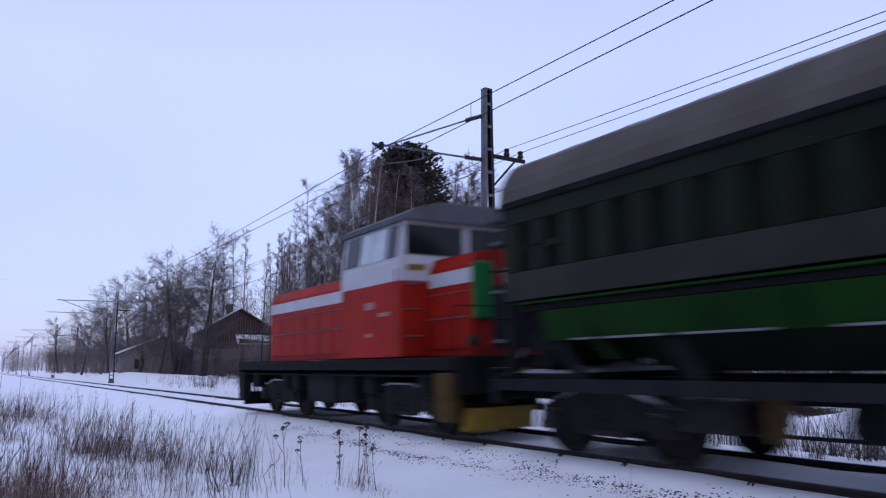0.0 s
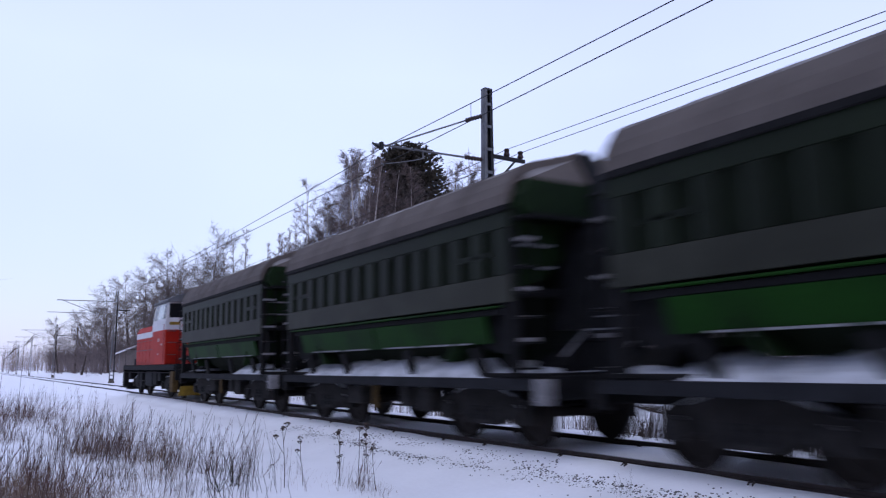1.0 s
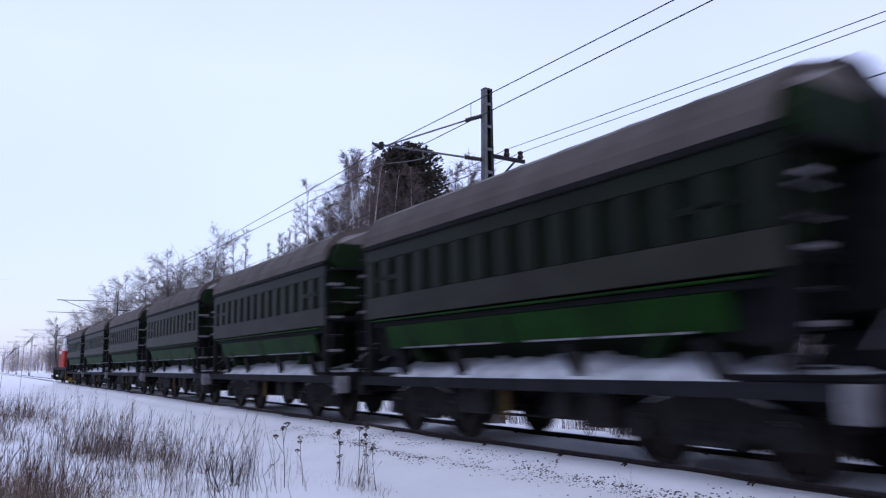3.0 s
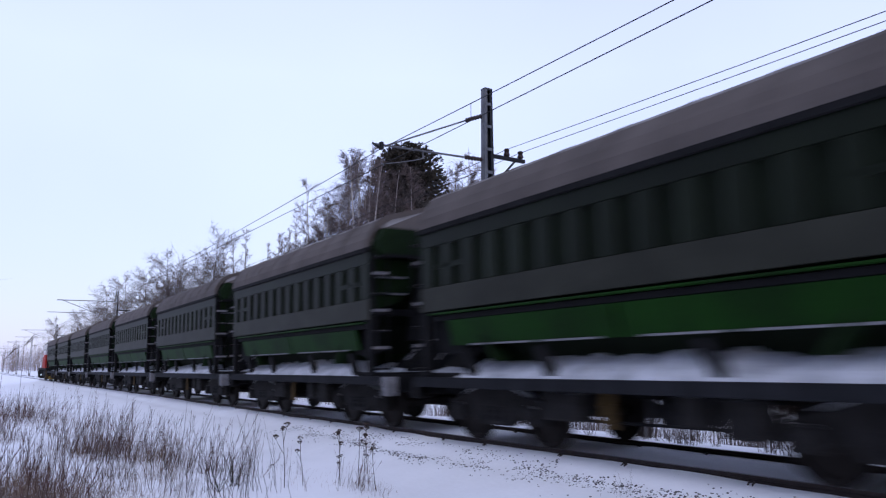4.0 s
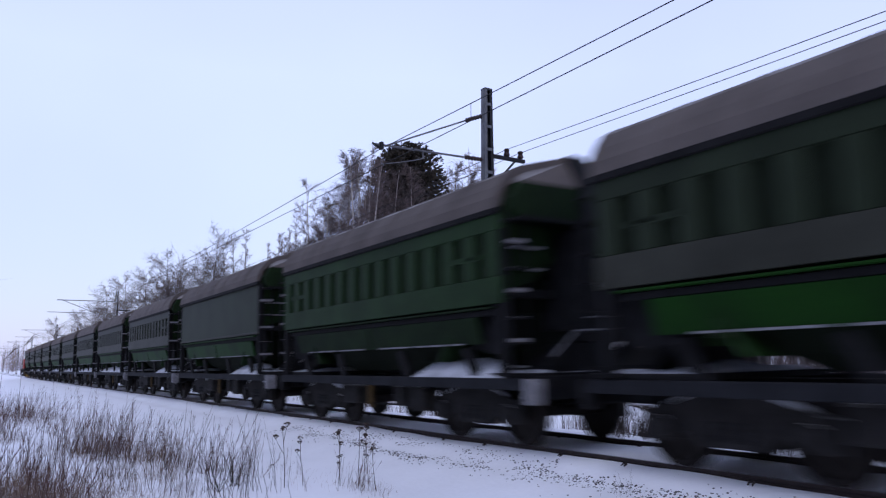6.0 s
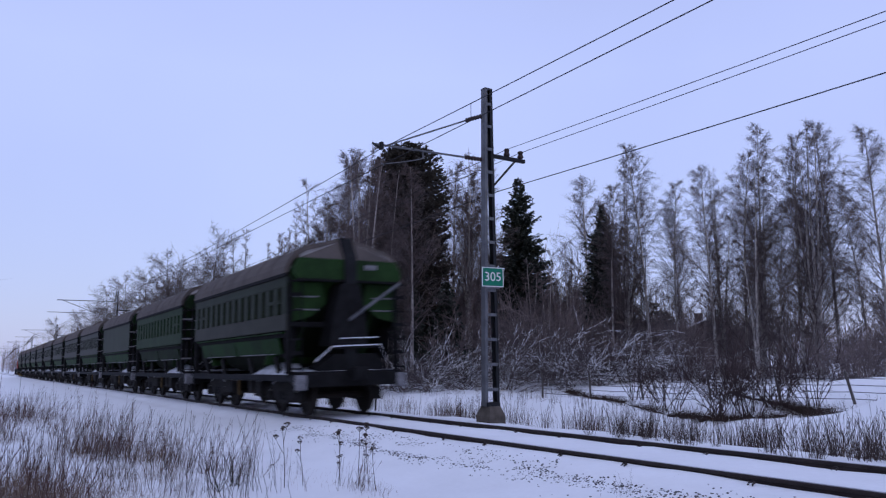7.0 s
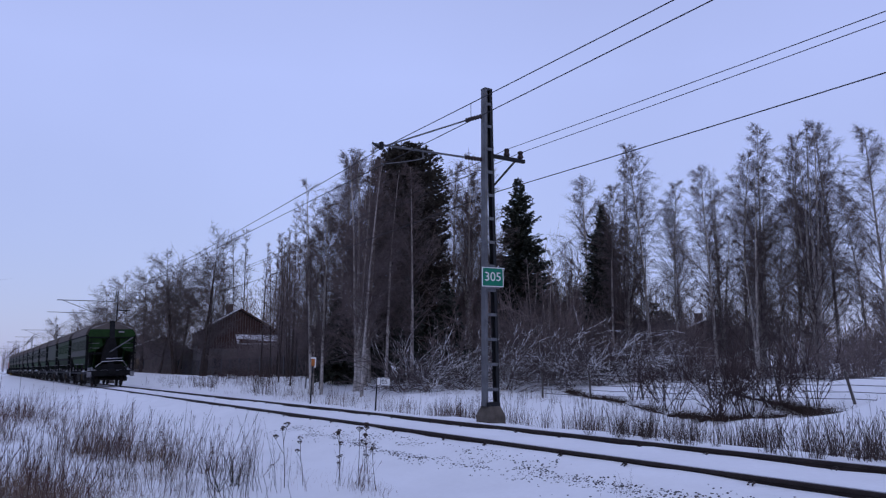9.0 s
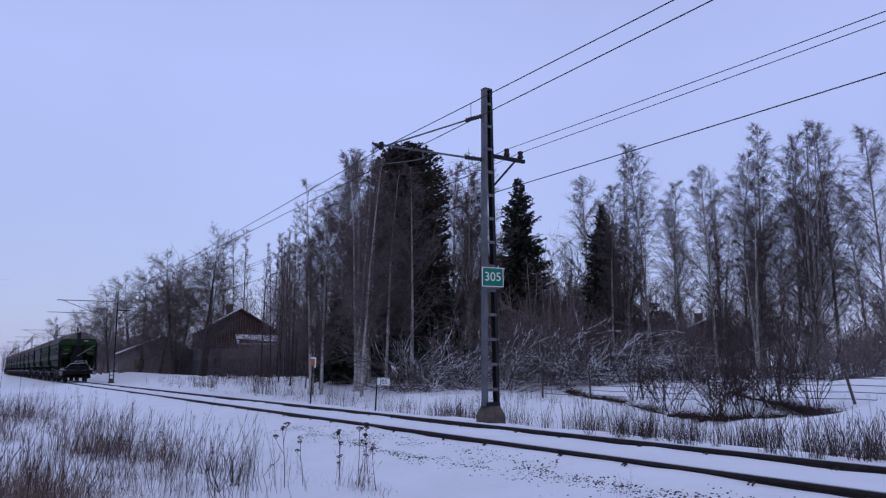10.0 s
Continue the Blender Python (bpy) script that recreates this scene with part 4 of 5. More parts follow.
def spruce(seed, h, w, top_round=0.0, fine=1.0):
    rng = random.Random(seed)
    tr = Twigs()
    tr.limb(rng, Vector((0, 0, -0.25)), Vector((0, 0, 1)), h + 0.2, 0.02 * h * 0.7, 0.015, 8, 0.01, 0)
    vs, fs = [], []
    z = h * 0.08
    while z < h - 0.1:
        f = z / h
        if top_round:
            L0 = w * (min(1.0, 0.55 + f * 0.9) * (1 - max(0.0, (f - 0.62) / 0.385) ** 2.4) ** 0.5 if f < 1 else 0.1)
        else:
            L0 = w * (1 - f) ** 0.85 + 0.12
        nb = max(6, int(6 + 9 * (1 - f))) + (5 if top_round else 0)
        for b in range(nb):
            az = rng.uniform(0, 2 * math.pi)
            L = L0 * (rng.uniform(0.82, 1.04) if top_round else rng.uniform(0.65, 1.1)) * (0.96 + (0.6 if not top_round else 0.16) * noise.noise((math.cos(az) * 1.1 + seed, math.sin(az) * 1.1, z * 1.25)))
            rise = 0.25 * f - 0.35 * (1 - f)
            d = Vector((math.cos(az), math.sin(az), 0))
            side = Vector((-d.y, d.x, 0))
            n = max(2, int(L / 0.17 * fine))
            for i in range(n):
                u = (i + 0.6) / n
                p = d * (L * u) + Vector((0, 0, z + rise * L * u + 0.22 * L * u * u))
                for s in (-1, 1):
                    if rng.random() < 0.12:
                        continue
                    ln = rng.uniform(0.24, 0.52) / fine ** 0.7 * (1.15 - 0.6 * u) * (0.6 + 0.5 * min(1, L))
                    e = (d * rng.uniform(0.3, 0.9) + side * s * rng.uniform(0.4, 1.0) + Vector((0, 0, rng.uniform(-0.75, 0.05)))) * ln
                    k = len(vs)
                    wd = d * rng.uniform(0.06, 0.12) / fine + Vector((0, 0, rng.uniform(-0.05, 0.09)))
                    vs += [p + wd, p - wd, p + e - wd * 0.4, p + e + wd * 0.4]
                    fs += [(k, k + 1, k + 2, k + 3)]
        z += rng.uniform(0.13, 0.23) / fine * (1.0 + 0.3 * (1 - f))
    return tr, (np.array([tuple(q) for q in vs]), np.array(fs))


def stand(name, label, cat, tr, cr_mesh, x, y, turn=0, size=1.0, group=""):
    t = thing(name, label, cat, group)
    t.matrix_basis = Matrix.Translation((x, y, ground_z(x, y, False))) @ pose(0, 0, 0, 0, 0, turn) @ Matrix.Scale(size, 4)
    part("trunk", tr, None, t, "trunk")
    part("crown", cr_mesh, None, t)
    return t


TREE = {}
for key, (seed, h, sp, r, kw) in {
    "birch_a": (1, 13.0, 0.36, 0.12, dict(nb=62, low=0.18, up=1.2, droop=0.05, twig=0.0044, sub=10, fine=17, jit=0.7, taper=0.9, tip=(0.25, 0.75, -0.3))),
    "birch_b": (2, 14.0, 0.30, 0.11, dict(nb=60, low=0.22, up=1.35, droop=0.05, twig=0.0042, sub=10, fine=17, jit=0.7, taper=0.9, tip=(0.25, 0.7, -0.3))),
    "birch_c": (3, 12.0, 0.29, 0.10, dict(nb=78, low=0.10, up=1.35, droop=0.05, stems=3, twig=0.0044, sub=9, fine=15, jit=0.7, taper=0.85, tip=(0.25, 0.7, -0.25))),
    "birch_d": (4, 13.0, 0.30, 0.10, dict(nb=88, low=0.14, up=1.35, droop=0.05, stems=4, twig=0.0042, sub=9, fine=15, jit=0.7, taper=0.9, tip=(0.25, 0.7, -0.3))),
    "slender": (5, 11.0, 0.20, 0.07, dict(nb=36, low=0.2, up=1.8, droop=0.02, twig=0.0046, sub=7, fine=11, jit=0.6, taper=0.85, tip=(0.25, 0.6, 0.0))),
    "alder": (6, 14.0, 0.40, 0.17, dict(nb=66, low=0.2, up=0.65, droop=-0.02, stems=2, twig=0.0080, sub=11, fine=16, jit=0.9, taper=0.45, tip=(0.25, 0.8, 0.0))),
}.items():
    tr, cr = bare_tree(seed, h, sp, r, **kw)
    birchy = key.startswith("birch")
    TREE[key] = (tr.mesh("trunk", BIRCHB if birchy else DARKB, 7), cr.mesh("crown", TWIG if birchy or key == "slender" else ALDERT), h)
BIRCHL = "leafless birch with pale trunk and fine purple-brown twigs"
# kind, x, y, height of the top above the eye's level plane, turn
for key, x, y, top, turn in [
    ("birch_b", 16.9, 34.4, 12.3, 10), ("birch_b", 18.9, 35.5, 12.6, 80), ("birch_a", 20.1, 34.8, 12.4, 150), ("birch_a", 16.3, 38.2, 10.8, 200),
    ("birch_b", 27.4, 39.2, 15.3, 20), ("birch_a", 25.9, 38.0, 13.6, 260), ("slender", 29.0, 43.0, 14.0, 0),
    ("birch_c", 16.1, 38.8, 12.4, 15), ("birch_b", 18.9, 42.0, 14.6, 66), ("birch_a", 21.2, 45.3, 16.0, 140), ("birch_b", 19.9, 39.4, 14.8, 222), ("birch_a", 27.4, 41.8, 15.6, 310), ("birch_c", 26.4, 44.0, 14.0, 100),
    ("birch_d", 17.4, 36.0, 13.4, 75), ("birch_d", 18.6, 37.4, 14.6, 190), ("birch_d", 26.1, 37.9, 15.6, 260),
    ("birch_c", 29.8, 33.7, 8.5, 0), ("birch_c", 31.8, 34.6, 9.2, 67), ("birch_c", 34.6, 33.3, 9.2, 134), ("birch_c", 27.9, 32.8, 7.2, 201), ("birch_c", 36.8, 33.8, 8.7, 268), ("birch_c", 29.2, 35.5, 8.1, 335),
    ("birch_a", 41.6, 43.2, 17.0, 30), ("birch_d", 32.0, 30.2, 14.1, 120), ("birch_b", 32.2, 28.7, 14.3, 220), ("birch_b", 31.4, 30.9, 12.4, 75), ("birch_b", 35.3, 29.5, 12.8, 70),
    ("birch_a", 31.9, 24.2, 11.8, 10), ("birch_d", 33.0, 24.6, 11.4, 80), ("birch_d", 34.2, 23.0, 12.2, 210), ("birch_b", 33.5, 23.6, 12.8, 40), ("birch_b", 34.8, 23.5, 14.1, 300), ("birch_c", 31.6, 21.8, 9.0, 160),
    ("birch_b", 34.1, 20.9, 13.3, 60), ("birch_d", 33.6, 19.7, 13.4, 140), ("birch_b", 35.8, 20.0, 13.6, 250), ("birch_d", 34.6, 20.4, 12.6, 330),
    ("birch_a", 34.1, 16.8, 12.1, 95), ("birch_b", 37.3, 19.3, 10.6, 170), ("birch_a", 35.5, 14.4, 12.6, 200), ("birch_b", 38.5, 24.9, 10.8, 20), ("birch_b", 41.0, 33.5, 12.4, 200),
]:
    tr, cr, h = TREE[key]
    s = (top + 0.2 - ground_z(x, y, False)) / h
    stand("birch_tree", BIRCHL, "tree", tr, cr, x, y, turn, s, "leafless trees beyond the railway")
for key, x, y, top, turn in [
    ("slender", 19.8, 58.8, 11.7, 0), ("slender", 21.6, 60.2, 12.7, 53), ("slender", 21.6, 56.0, 11.7, 106), ("slender", 21.8, 53.7, 12.0, 159), ("slender", 18.5, 52.9, 9.7, 212), ("slender", 20.0, 53.4, 10.1, 265), ("slender", 19.6, 47.6, 11.0, 50), ("slender", 17.6, 48.6, 9.4, 90), ("slender", 21.0, 55.2, 13.8, 130), ("slender", 22.6, 60.1, 13.6, 170), ("slender", 30.1, 101.6, 19.2, 210),
    ("slender", 24.4, 66.6, 14.4, 250), ("slender", 32.1, 103.1, 21.6, 290), ("slender", 18.9, 52.1, 8.6, 330), ("slender", 33.9, 96.5, 20.0, 20), ("slender", 25.5, 58.0, 12.6, 60), ("slender", 26.5, 52.0, 12.0, 100),
    ("birch_a", 24.0, 50.5, 12.5, 10), ("slender", 16.9, 44.5, 6.6, 10), ("slender", 17.2, 40.6, 6.8, 77), ("slender", 17.0, 42.2, 6.0, 140), ("slender", 22.3, 50.0, 12.0, 33), ("slender", 23.3, 54.5, 12.6, 75), ("slender", 24.6, 60.5, 13.0, 145), ("slender", 25.4, 63.0, 13.4, 205), ("slender", 21.7, 57.5, 11.6, 265), ("slender", 23.4, 63.2, 12.8, 325), ("slender", 33.0, 92.5, 17.6, 7), ("slender", 35.5, 95.0, 18.8, 61), ("slender", 36.4, 90.0, 17.0, 133), ("slender", 29.0, 103.0, 17.4, 171),
]:
    tr, cr, h = TREE[key]
    s = (top + 0.2 - ground_z(x, y, False)) / h
    stand("bare_tree", "slender leafless tree with dark upright twigs", "tree", tr, cr, x, y, turn, s, "leafless trees beyond the railway")
for x, y, top, turn in [(19.7, 77.6, 15.0, 0), (18.2, 82.0, 13.5, 200), (17.7, 88.2, 13.2, 70), (17.2, 95.5, 13.4, 150), (18.4, 108.0, 13.6, 220), (16.9, 118.0, 12.8, 290), (17.6, 132, 12.6, 30), (16.8, 150, 12.8, 100),
                        (20.6, 79.0, 13.2, 130), (19.0, 101, 11.8, 85), (18.0, 172, 13.2, 160), (17.2, 198, 13.0, 220), (21.0, 94, 12.5, 310), (18.9, 84.0, 11.6, 20)]:
    tr, cr, h = TREE["alder"]
    stand("alder_tree", "broad leafless tree with dark spreading branches", "tree", tr, cr, x, y, turn, (top + 0.2 - ground_z(x, y, False)) / h, "broad trees along the railway")
for i, (x, y, h, w, rd, lab) in enumerate([(22.6, 39.6, 14.9, 2.85, 1, "dark rounded conifer with dense brown-green crown"), (31.2, 39.2, 13.8, 3.9, 0, "dark green spruce with a pointed top"),
                                           (38.8, 38.8, 12.6, 3.2, 0, "slim dark spruce with ragged branches"), (18.6, 41.2, 5.2, 1.5, 0, "small dark spruce in the undergrowth"),
                                           (20.0, 44.2, 6.0, 1.6, 0, "small dark spruce in the undergrowth"), (21.4, 37.4, 6.4, 1.7, 0, "small dark spruce in the undergrowth"), (23.9, 37.2, 6.2, 1.7, 0, "small dark spruce in the undergrowth")]):
    tr, (cv, cf) = spruce(20 + i, h, w, rd, 2.1 if rd else 1.6 if h > 9 else 1.2)
    stand("spruce_tree", lab, "tree", tr.mesh("trunk", DARKB, 7), raw_mesh("crown", cv, cf, PINE if rd else NEEDLE), x, y, 0)


def shrub(seed, h, stems, fan, twig=0.007, sub=5, segs=6, fine=3):
    rng = random.Random(seed)
    t = Twigs()
    for i in range(stems):
        az = rng.uniform(0, 2 * math.pi)
        f = fan * rng.uniform(0.2, 1.2)
        d = Vector((math.cos(az) * f, math.sin(az) * f, 1)).normalized()
        L = h * rng.uniform(0.7, 1.2)
        ln = t.limb(rng, Vector((rng.uniform(-0.3, 0.3), rng.uniform(-0.3, 0.3), -0.15)), d, L, twig * 2.2, twig, segs, 0.10, 0.05 * fan)
        for j in range(sub):
            q, e = ln[min(segs, 2 + j % (segs - 1))]
            q = q.lerp(ln[1][0], 0.6 * rng.random()) if segs < 5 else q
            e2 = (e + Vector((rng.gauss(0, 0.5), rng.gauss(0, 0.5), rng.gauss(0, 0.3)))).normalized()
            l2 = t.limb(rng, q, e2, L * rng.uniform(0.25, 0.5), twig * 1.3, twig * 0.8, 2, 0.15, 0.05 * fan)
            for m in range(fine):
                k, e3 = l2[1 + m % 2]
                k = k.lerp(q, rng.random() * 0.6)
                t.seg(k, k + (e3 + Vector((rng.gauss(0, 0.6), rng.gauss(0, 0.6), rng.gauss(0, 0.4)))).normalized() * L * rng.uniform(0.1, 0.22), twig * 0.9, 0.0)
    return t


FROST = [shrub(40 + i, 3.4, 22, 1.7, 0.0105, 6, 6, 5).mesh("branches", TWIGF) for i in range(3)]
rng = random.Random(7)
frosty = [(19.2, 31.5), (20.8, 30.6), (22.0, 32.2), (23.0, 29.8), (21.0, 33.6), (24.4, 31.5), (25.2, 29.2), (26.6, 30.2), (27.6, 28.2), (29.0, 29.0), (28.2, 31.5), (30.4, 27.2), (31.4, 28.6), (24.6, 27.4), (26.0, 26.4),
          (23.4, 34.0), (30.2, 30.8), (32.6, 26.0), (33.5, 21.0), (35.0, 18.5), (29.5, 25.2), (18.6, 33.0)]
for i, (x, y) in enumerate(frosty):
    ob = tagged(part("snowy_bush", FROST[i % 3], None), "tangled leafless bush with snow on arching twigs", "bush", "snowy bushes behind the fence")
    ob.matrix_basis = Matrix.Translation((x, y, ground_z(x, y, False))) @ pose(0, 0, 0, 0, 0, rng.uniform(0, 360)) @ Matrix.Scale(rng.uniform(0.75, 1.1), 4)
DARKS = [shrub(60 + i, 2.1, 12, 0.6, 0.0075, 4, 6, 3).mesh("branches", TWIGD) for i in range(2)]
for i, (x, y) in enumerate([(18.0, 13.6), (18.6, 13.0), (19.0, 14.4), (19.6, 12.8), (18.9, 16.2), (20.4, 12.4), (20.0, 17.6), (20.6, 15.2), (19.2, 13.6), (20.8, 19.4), (18.3, 14.2), (20.2, 13.4)]):
    ob = tagged(part("ditch_bush", DARKS[i % 2], None), "dark leafless bush growing in the ditch", "bush", "bushes in the ditch")
    ob.matrix_basis = Matrix.Translation((x, y, ground_z(x, y, False))) @ pose(0, 0, 0, 0, 0, rng.uniform(0, 360)) @ Matrix.Scale(rng.uniform(0.65, 1.0), 4)


def scatter(name, label, cat, seeds, spots, material):
    """Many plants in one object, for what nobody could count."""
    allv, allf, k = [], [], 0
    for i, (x, y, s, turn) in enumerate(spots):
        vs, fs = seeds[i % len(seeds)]
        c, sn = math.cos(turn), math.sin(turn)
        m = np.array([[c, -sn, 0], [sn, c, 0], [0, 0, 1]]) * s
        allv.append(vs @ m.T + np.array([x, y, ground_z(x, y, False)]))
        allf.append(np.where(fs < 0, -1, fs + k))
        k += len(vs)
    ob = new(name, raw_mesh(name, np.concatenate(allv), np.concatenate(allf), material))
    return tagged(ob, label, cat, kind="stuff")


# undergrowth and woods behind the fence
under = [shrub(80 + i, 3.4, 12, 0.5, 0.012, 4, 3, 4).arrays() for i in range(4)]
spots = []
for i in range(290):
    y = rng.uniform(4, 110)
    x = rng.uniform(28, 46) if y < 34 else rng.uniform(22.5, 40)
    if 21 < x < 34 and 76 < y < 102:
        continue
    spots.append((x, y, rng.uniform(0.7, 1.35) * (0.5 if y < 24 and x < 40 else 0.8 if y < 34 else 1.0), rng.uniform(0, 6.28)))
for i in range(90):
    spots.append((rng.uniform(17.5, 27), rng.uniform(84, 240), rng.uniform(1.1, 1.9), rng.uniform(0, 6.28)))
for i in range(26):
    spots.append((rng.uniform(21.9, 23.2), rng.uniform(60, 84), rng.uniform(0.5, 0.95), rng.uniform(0, 6.28)))
for i in range(44):
    spots.append((rng.uniform(43, 56), rng.uniform(8, 46), rng.uniform(0.9, 1.5), rng.uniform(0, 6.28)))
for i in range(45):
    spots.append((rng.uniform(32, 42), rng.uniform(44, 62), rng.uniform(1.6, 2.3), rng.uniform(0, 6.28)))
for i in range(60):
    spots.append((rng.uniform(26, 37), rng.uniform(30, 41), rng.uniform(0.8, 1.3), rng.uniform(0, 6.28)))
for i in range(34):
    spots.append((rng.uniform(26, 32), rng.uniform(56, 70), rng.uniform(0.9, 1.5), rng.uniform(0, 6.28)))
scatter("undergrowth", "dense dark leafless undergrowth below the trees", "undergrowth", under, spots, UNDERM)


def simple_tree(seed, h):
    tr, cr = bare_tree(seed, h, 0.17, 0.10, nb=18, low=0.10, up=1.3, droop=0.03, twig=0.022, sub=3, fine=2, segs=2)
    tr.s += cr.s
    return tr.arrays()


far = [simple_tree(100 + i, 11.5) for i in range(4)]
spots = []
for i in range(210):
    y = rng.uniform(4, 130)
    x = 44 + rng.uniform(0, 30) if y < 60 else rng.uniform(30, 60)
    spots.append((x, y, rng.uniform(0.48, 0.76) if y < 60 else rng.uniform(0.65, 1.0), rng.uniform(0, 6.28)))
for i in range(120):
    y = rng.uniform(120, 560)
    spots.append((rng.uniform(15, 34), y, rng.uniform(0.6, 1.0), rng.uniform(0, 6.28)))
for i in range(22):
    spots.append((rng.uniform(31, 42), rng.uniform(96, 122), rng.uniform(0.95, 1.25), rng.uniform(0, 6.28)))
for i in range(26):
    spots.append((rng.uniform(35, 46), rng.uniform(46, 66), rng.uniform(0.8, 1.0), rng.uniform(0, 6.28)))
for i in range(60):
    spots.append((rng.uniform(-90, -25), rng.uniform(330, 640), rng.uniform(0.6, 1.0), rng.uniform(0, 6.28)))
for i in range(90):
    spots.append((rng.uniform(12, 48) if i % 3 else rng.uniform(-24, 4), rng.uniform(380, 640), rng.uniform(1.0, 1.6), rng.uniform(0, 6.28)))
# no haze in the air here; the pale twig colour imitates it
scatter("far_woods", "far leafless woods, twig colour paled to stand in for haze", "woods", far, spots, UNDERM)
fv = [spruce(130 + i, 6.5, 1.9, 0.0, 0.5)[1] for i in range(3)]
spots = [(rng.uniform(42, 62), rng.uniform(42, 74), rng.uniform(0.55, 1.0), rng.uniform(0, 6.28)) for i in range(34)] + [(rng.uniform(26, 32), rng.uniform(57, 69), rng.uniform(0.5, 0.85), rng.uniform(0, 6.28)) for i in range(12)] + [(rng.uniform(23.5, 38), rng.uniform(42, 64), rng.uniform(0.5, 0.9), rng.uniform(0, 6.28)) for i in range(34)]
scatter("spruce_thicket", "young dark spruces deep in the woods", "woods", fv, spots, NEEDLE)
# unseen woods added on the near side, behind the camera, to darken the train's side
spots = [(rng.uniform(-34, -9), rng.uniform(-40, 34), rng.uniform(0.8, 1.2), rng.uniform(0, 6.28)) for i in range(34)] + [(rng.uniform(-8, 60), rng.uniform(-60, -22), rng.uniform(0.8, 1.2), rng.uniform(0, 6.28)) for i in range(30)]
scatter("near_woods", "unseen leafless woods added on the near side to block low sky", "woods", far, spots, TWIGD)
spots = [(rng.uniform(-30, -9), rng.uniform(-40, 30), rng.uniform(1.0, 1.9), rng.uniform(0, 6.28)) for i in range(55)] + [(rng.uniform(-8, 50), rng.uniform(-55, -20), rng.uniform(1.0, 1.9), rng.uniform(0, 6.28)) for i in range(30)]
scatter("near_spruces", "unseen dark spruces added on the near side to block low sky", "woods", fv, spots, NEEDLE)
tr, cr, h = TREE["birch_c"]
stand("birch_tree", BIRCHL, "tree", tr, cr, -1.75, 19.0, 35, 0.72)


# ---- grass ----
def tuft(seed, n, h, fan, r, heads=0.0, shoots=0, lean=0.0, wide=0.3):
    rg = random.Random(seed)
    t = Twigs()
    for i in range(n):
        az = rg.uniform(0, 6.28)
        f = fan * rg.uniform(0.1, 1.3)
        g = lean * rg.uniform(0.2, 1.8)
        d = Vector((math.cos(az) * f + 0.84 * g, math.sin(az) * f - 0.54 * g, 1)).normalized()
        L = h * rg.uniform(0.3, 1.2)
        ln = t.limb(rg, Vector((rg.gauss(0, wide), rg.gauss(0, wide), -0.05)), d, L, r, r * 0.45, 3, 0.12, 0.03)
        for k in range(shoots):
            i = rg.choice((1, 2, 2, 3))
            q = ln[i][0].lerp(ln[i - 1][0], rg.random())
            e2 = (ln[i][1] + Vector((rg.gauss(0, 0.28), rg.gauss(0, 0.28), 0.1))).normalized()
            t.seg(q, q + e2 * L * rg.uniform(0.10, 0.26), r * 0.55, 0.0)
        if rg.random() < heads:
            p, e = ln[-1]
            t.seg(p, p + e * 0.05, r * 0.5, r * 1.7)
            t.seg(p + e * 0.05, p + e * 0.13 + Vector((0, 0, -0.01)), r * 1.7, 0.0)
    return t.arrays()


def patch(rg, n, fx, lo, hi, spin=6.28):
    out = []
    while len(out) < n:
        p = fx(rg)
        if p:
            out.append((p[0], p[1], rg.uniform(lo, hi), spin * (rg.random() - 0.5)))
    return out


def weed(seed, n, h, wide, r, shoots, lean, spread=0.17):
    """Stiff dead stalks with short upright side shoots and withered tips."""
    rg = random.Random(seed)
    t = Twigs()
    for i in range(n):
        g = lean * rg.uniform(0.2, 1.7)
        d = Vector((0.84 * g + rg.gauss(0, spread), -0.54 * g + rg.gauss(0, spread), 1)).normalized()
        L = h * rg.uniform(0.4, 1.1)
        rr = r * rg.uniform(0.7, 1.2)
        ln = t.limb(rg, Vector((rg.gauss(0, wide), rg.gauss(0, wide), -0.05)), d, L, rr, rr * 0.4, 4, 0.07, 0.005)
        for k in range(rg.randrange(shoots + 1)):
            u = rg.uniform(1.2, 3.9)
            a = ln[int(u)]
            q = a[0].lerp(ln[int(u) + 1][0], u - int(u))
            e = (a[1] + Vector((rg.gauss(0, 0.3), rg.gauss(0, 0.3), 0.15))).normalized()
            m = q + e * L * rg.uniform(0.06, 0.2) * (1.35 - u / 4)
            t.seg(q, m, rr * 0.5, rr * 0.35)
            t.seg(m, m + (e + Vector((0, 0, 0.3))).normalized() * 0.03, rr * 0.8, 0.0)
    return t.arrays()


rg = random.Random(11)
straws = [tuft(200 + i, 14, 0.5, 0.34, 0.0026, 0.35, 0, 0.16) for i in range(5)]
reds = [weed(220 + i, 5, 1.0, 0.11, 0.0044, 8, 0.11, 0.2) for i in range(6)]
talls = [weed(260 + i, 3, 1.25, 0.16, 0.0042, 9, 0.19, 0.11) for i in range(5)]
upright = [weed(280 + i, 7, 0.85, 0.16, 0.0052, 4, 0.05, 0.09) for i in range(5)]
fines = [tuft(240 + i, 16, 0.30, 0.7, 0.0024) for i in range(4)]


def clumps(*spots):
    """Plants gathered in clumps: centre x, y, spread in x and y, share."""
    def pick(r):
        x, y, sx, sy, w = r.choices(spots, [q[4] for q in spots])[0]
        x, y = r.gauss(x, sx), r.gauss(y, sy)
        return (x, y) if 7.5 < y < 70 and x < 4.4 + 0.03 * y + 0.5 * noise.noise((y * 0.4, 2.0, 0.5)) else None
    return pick


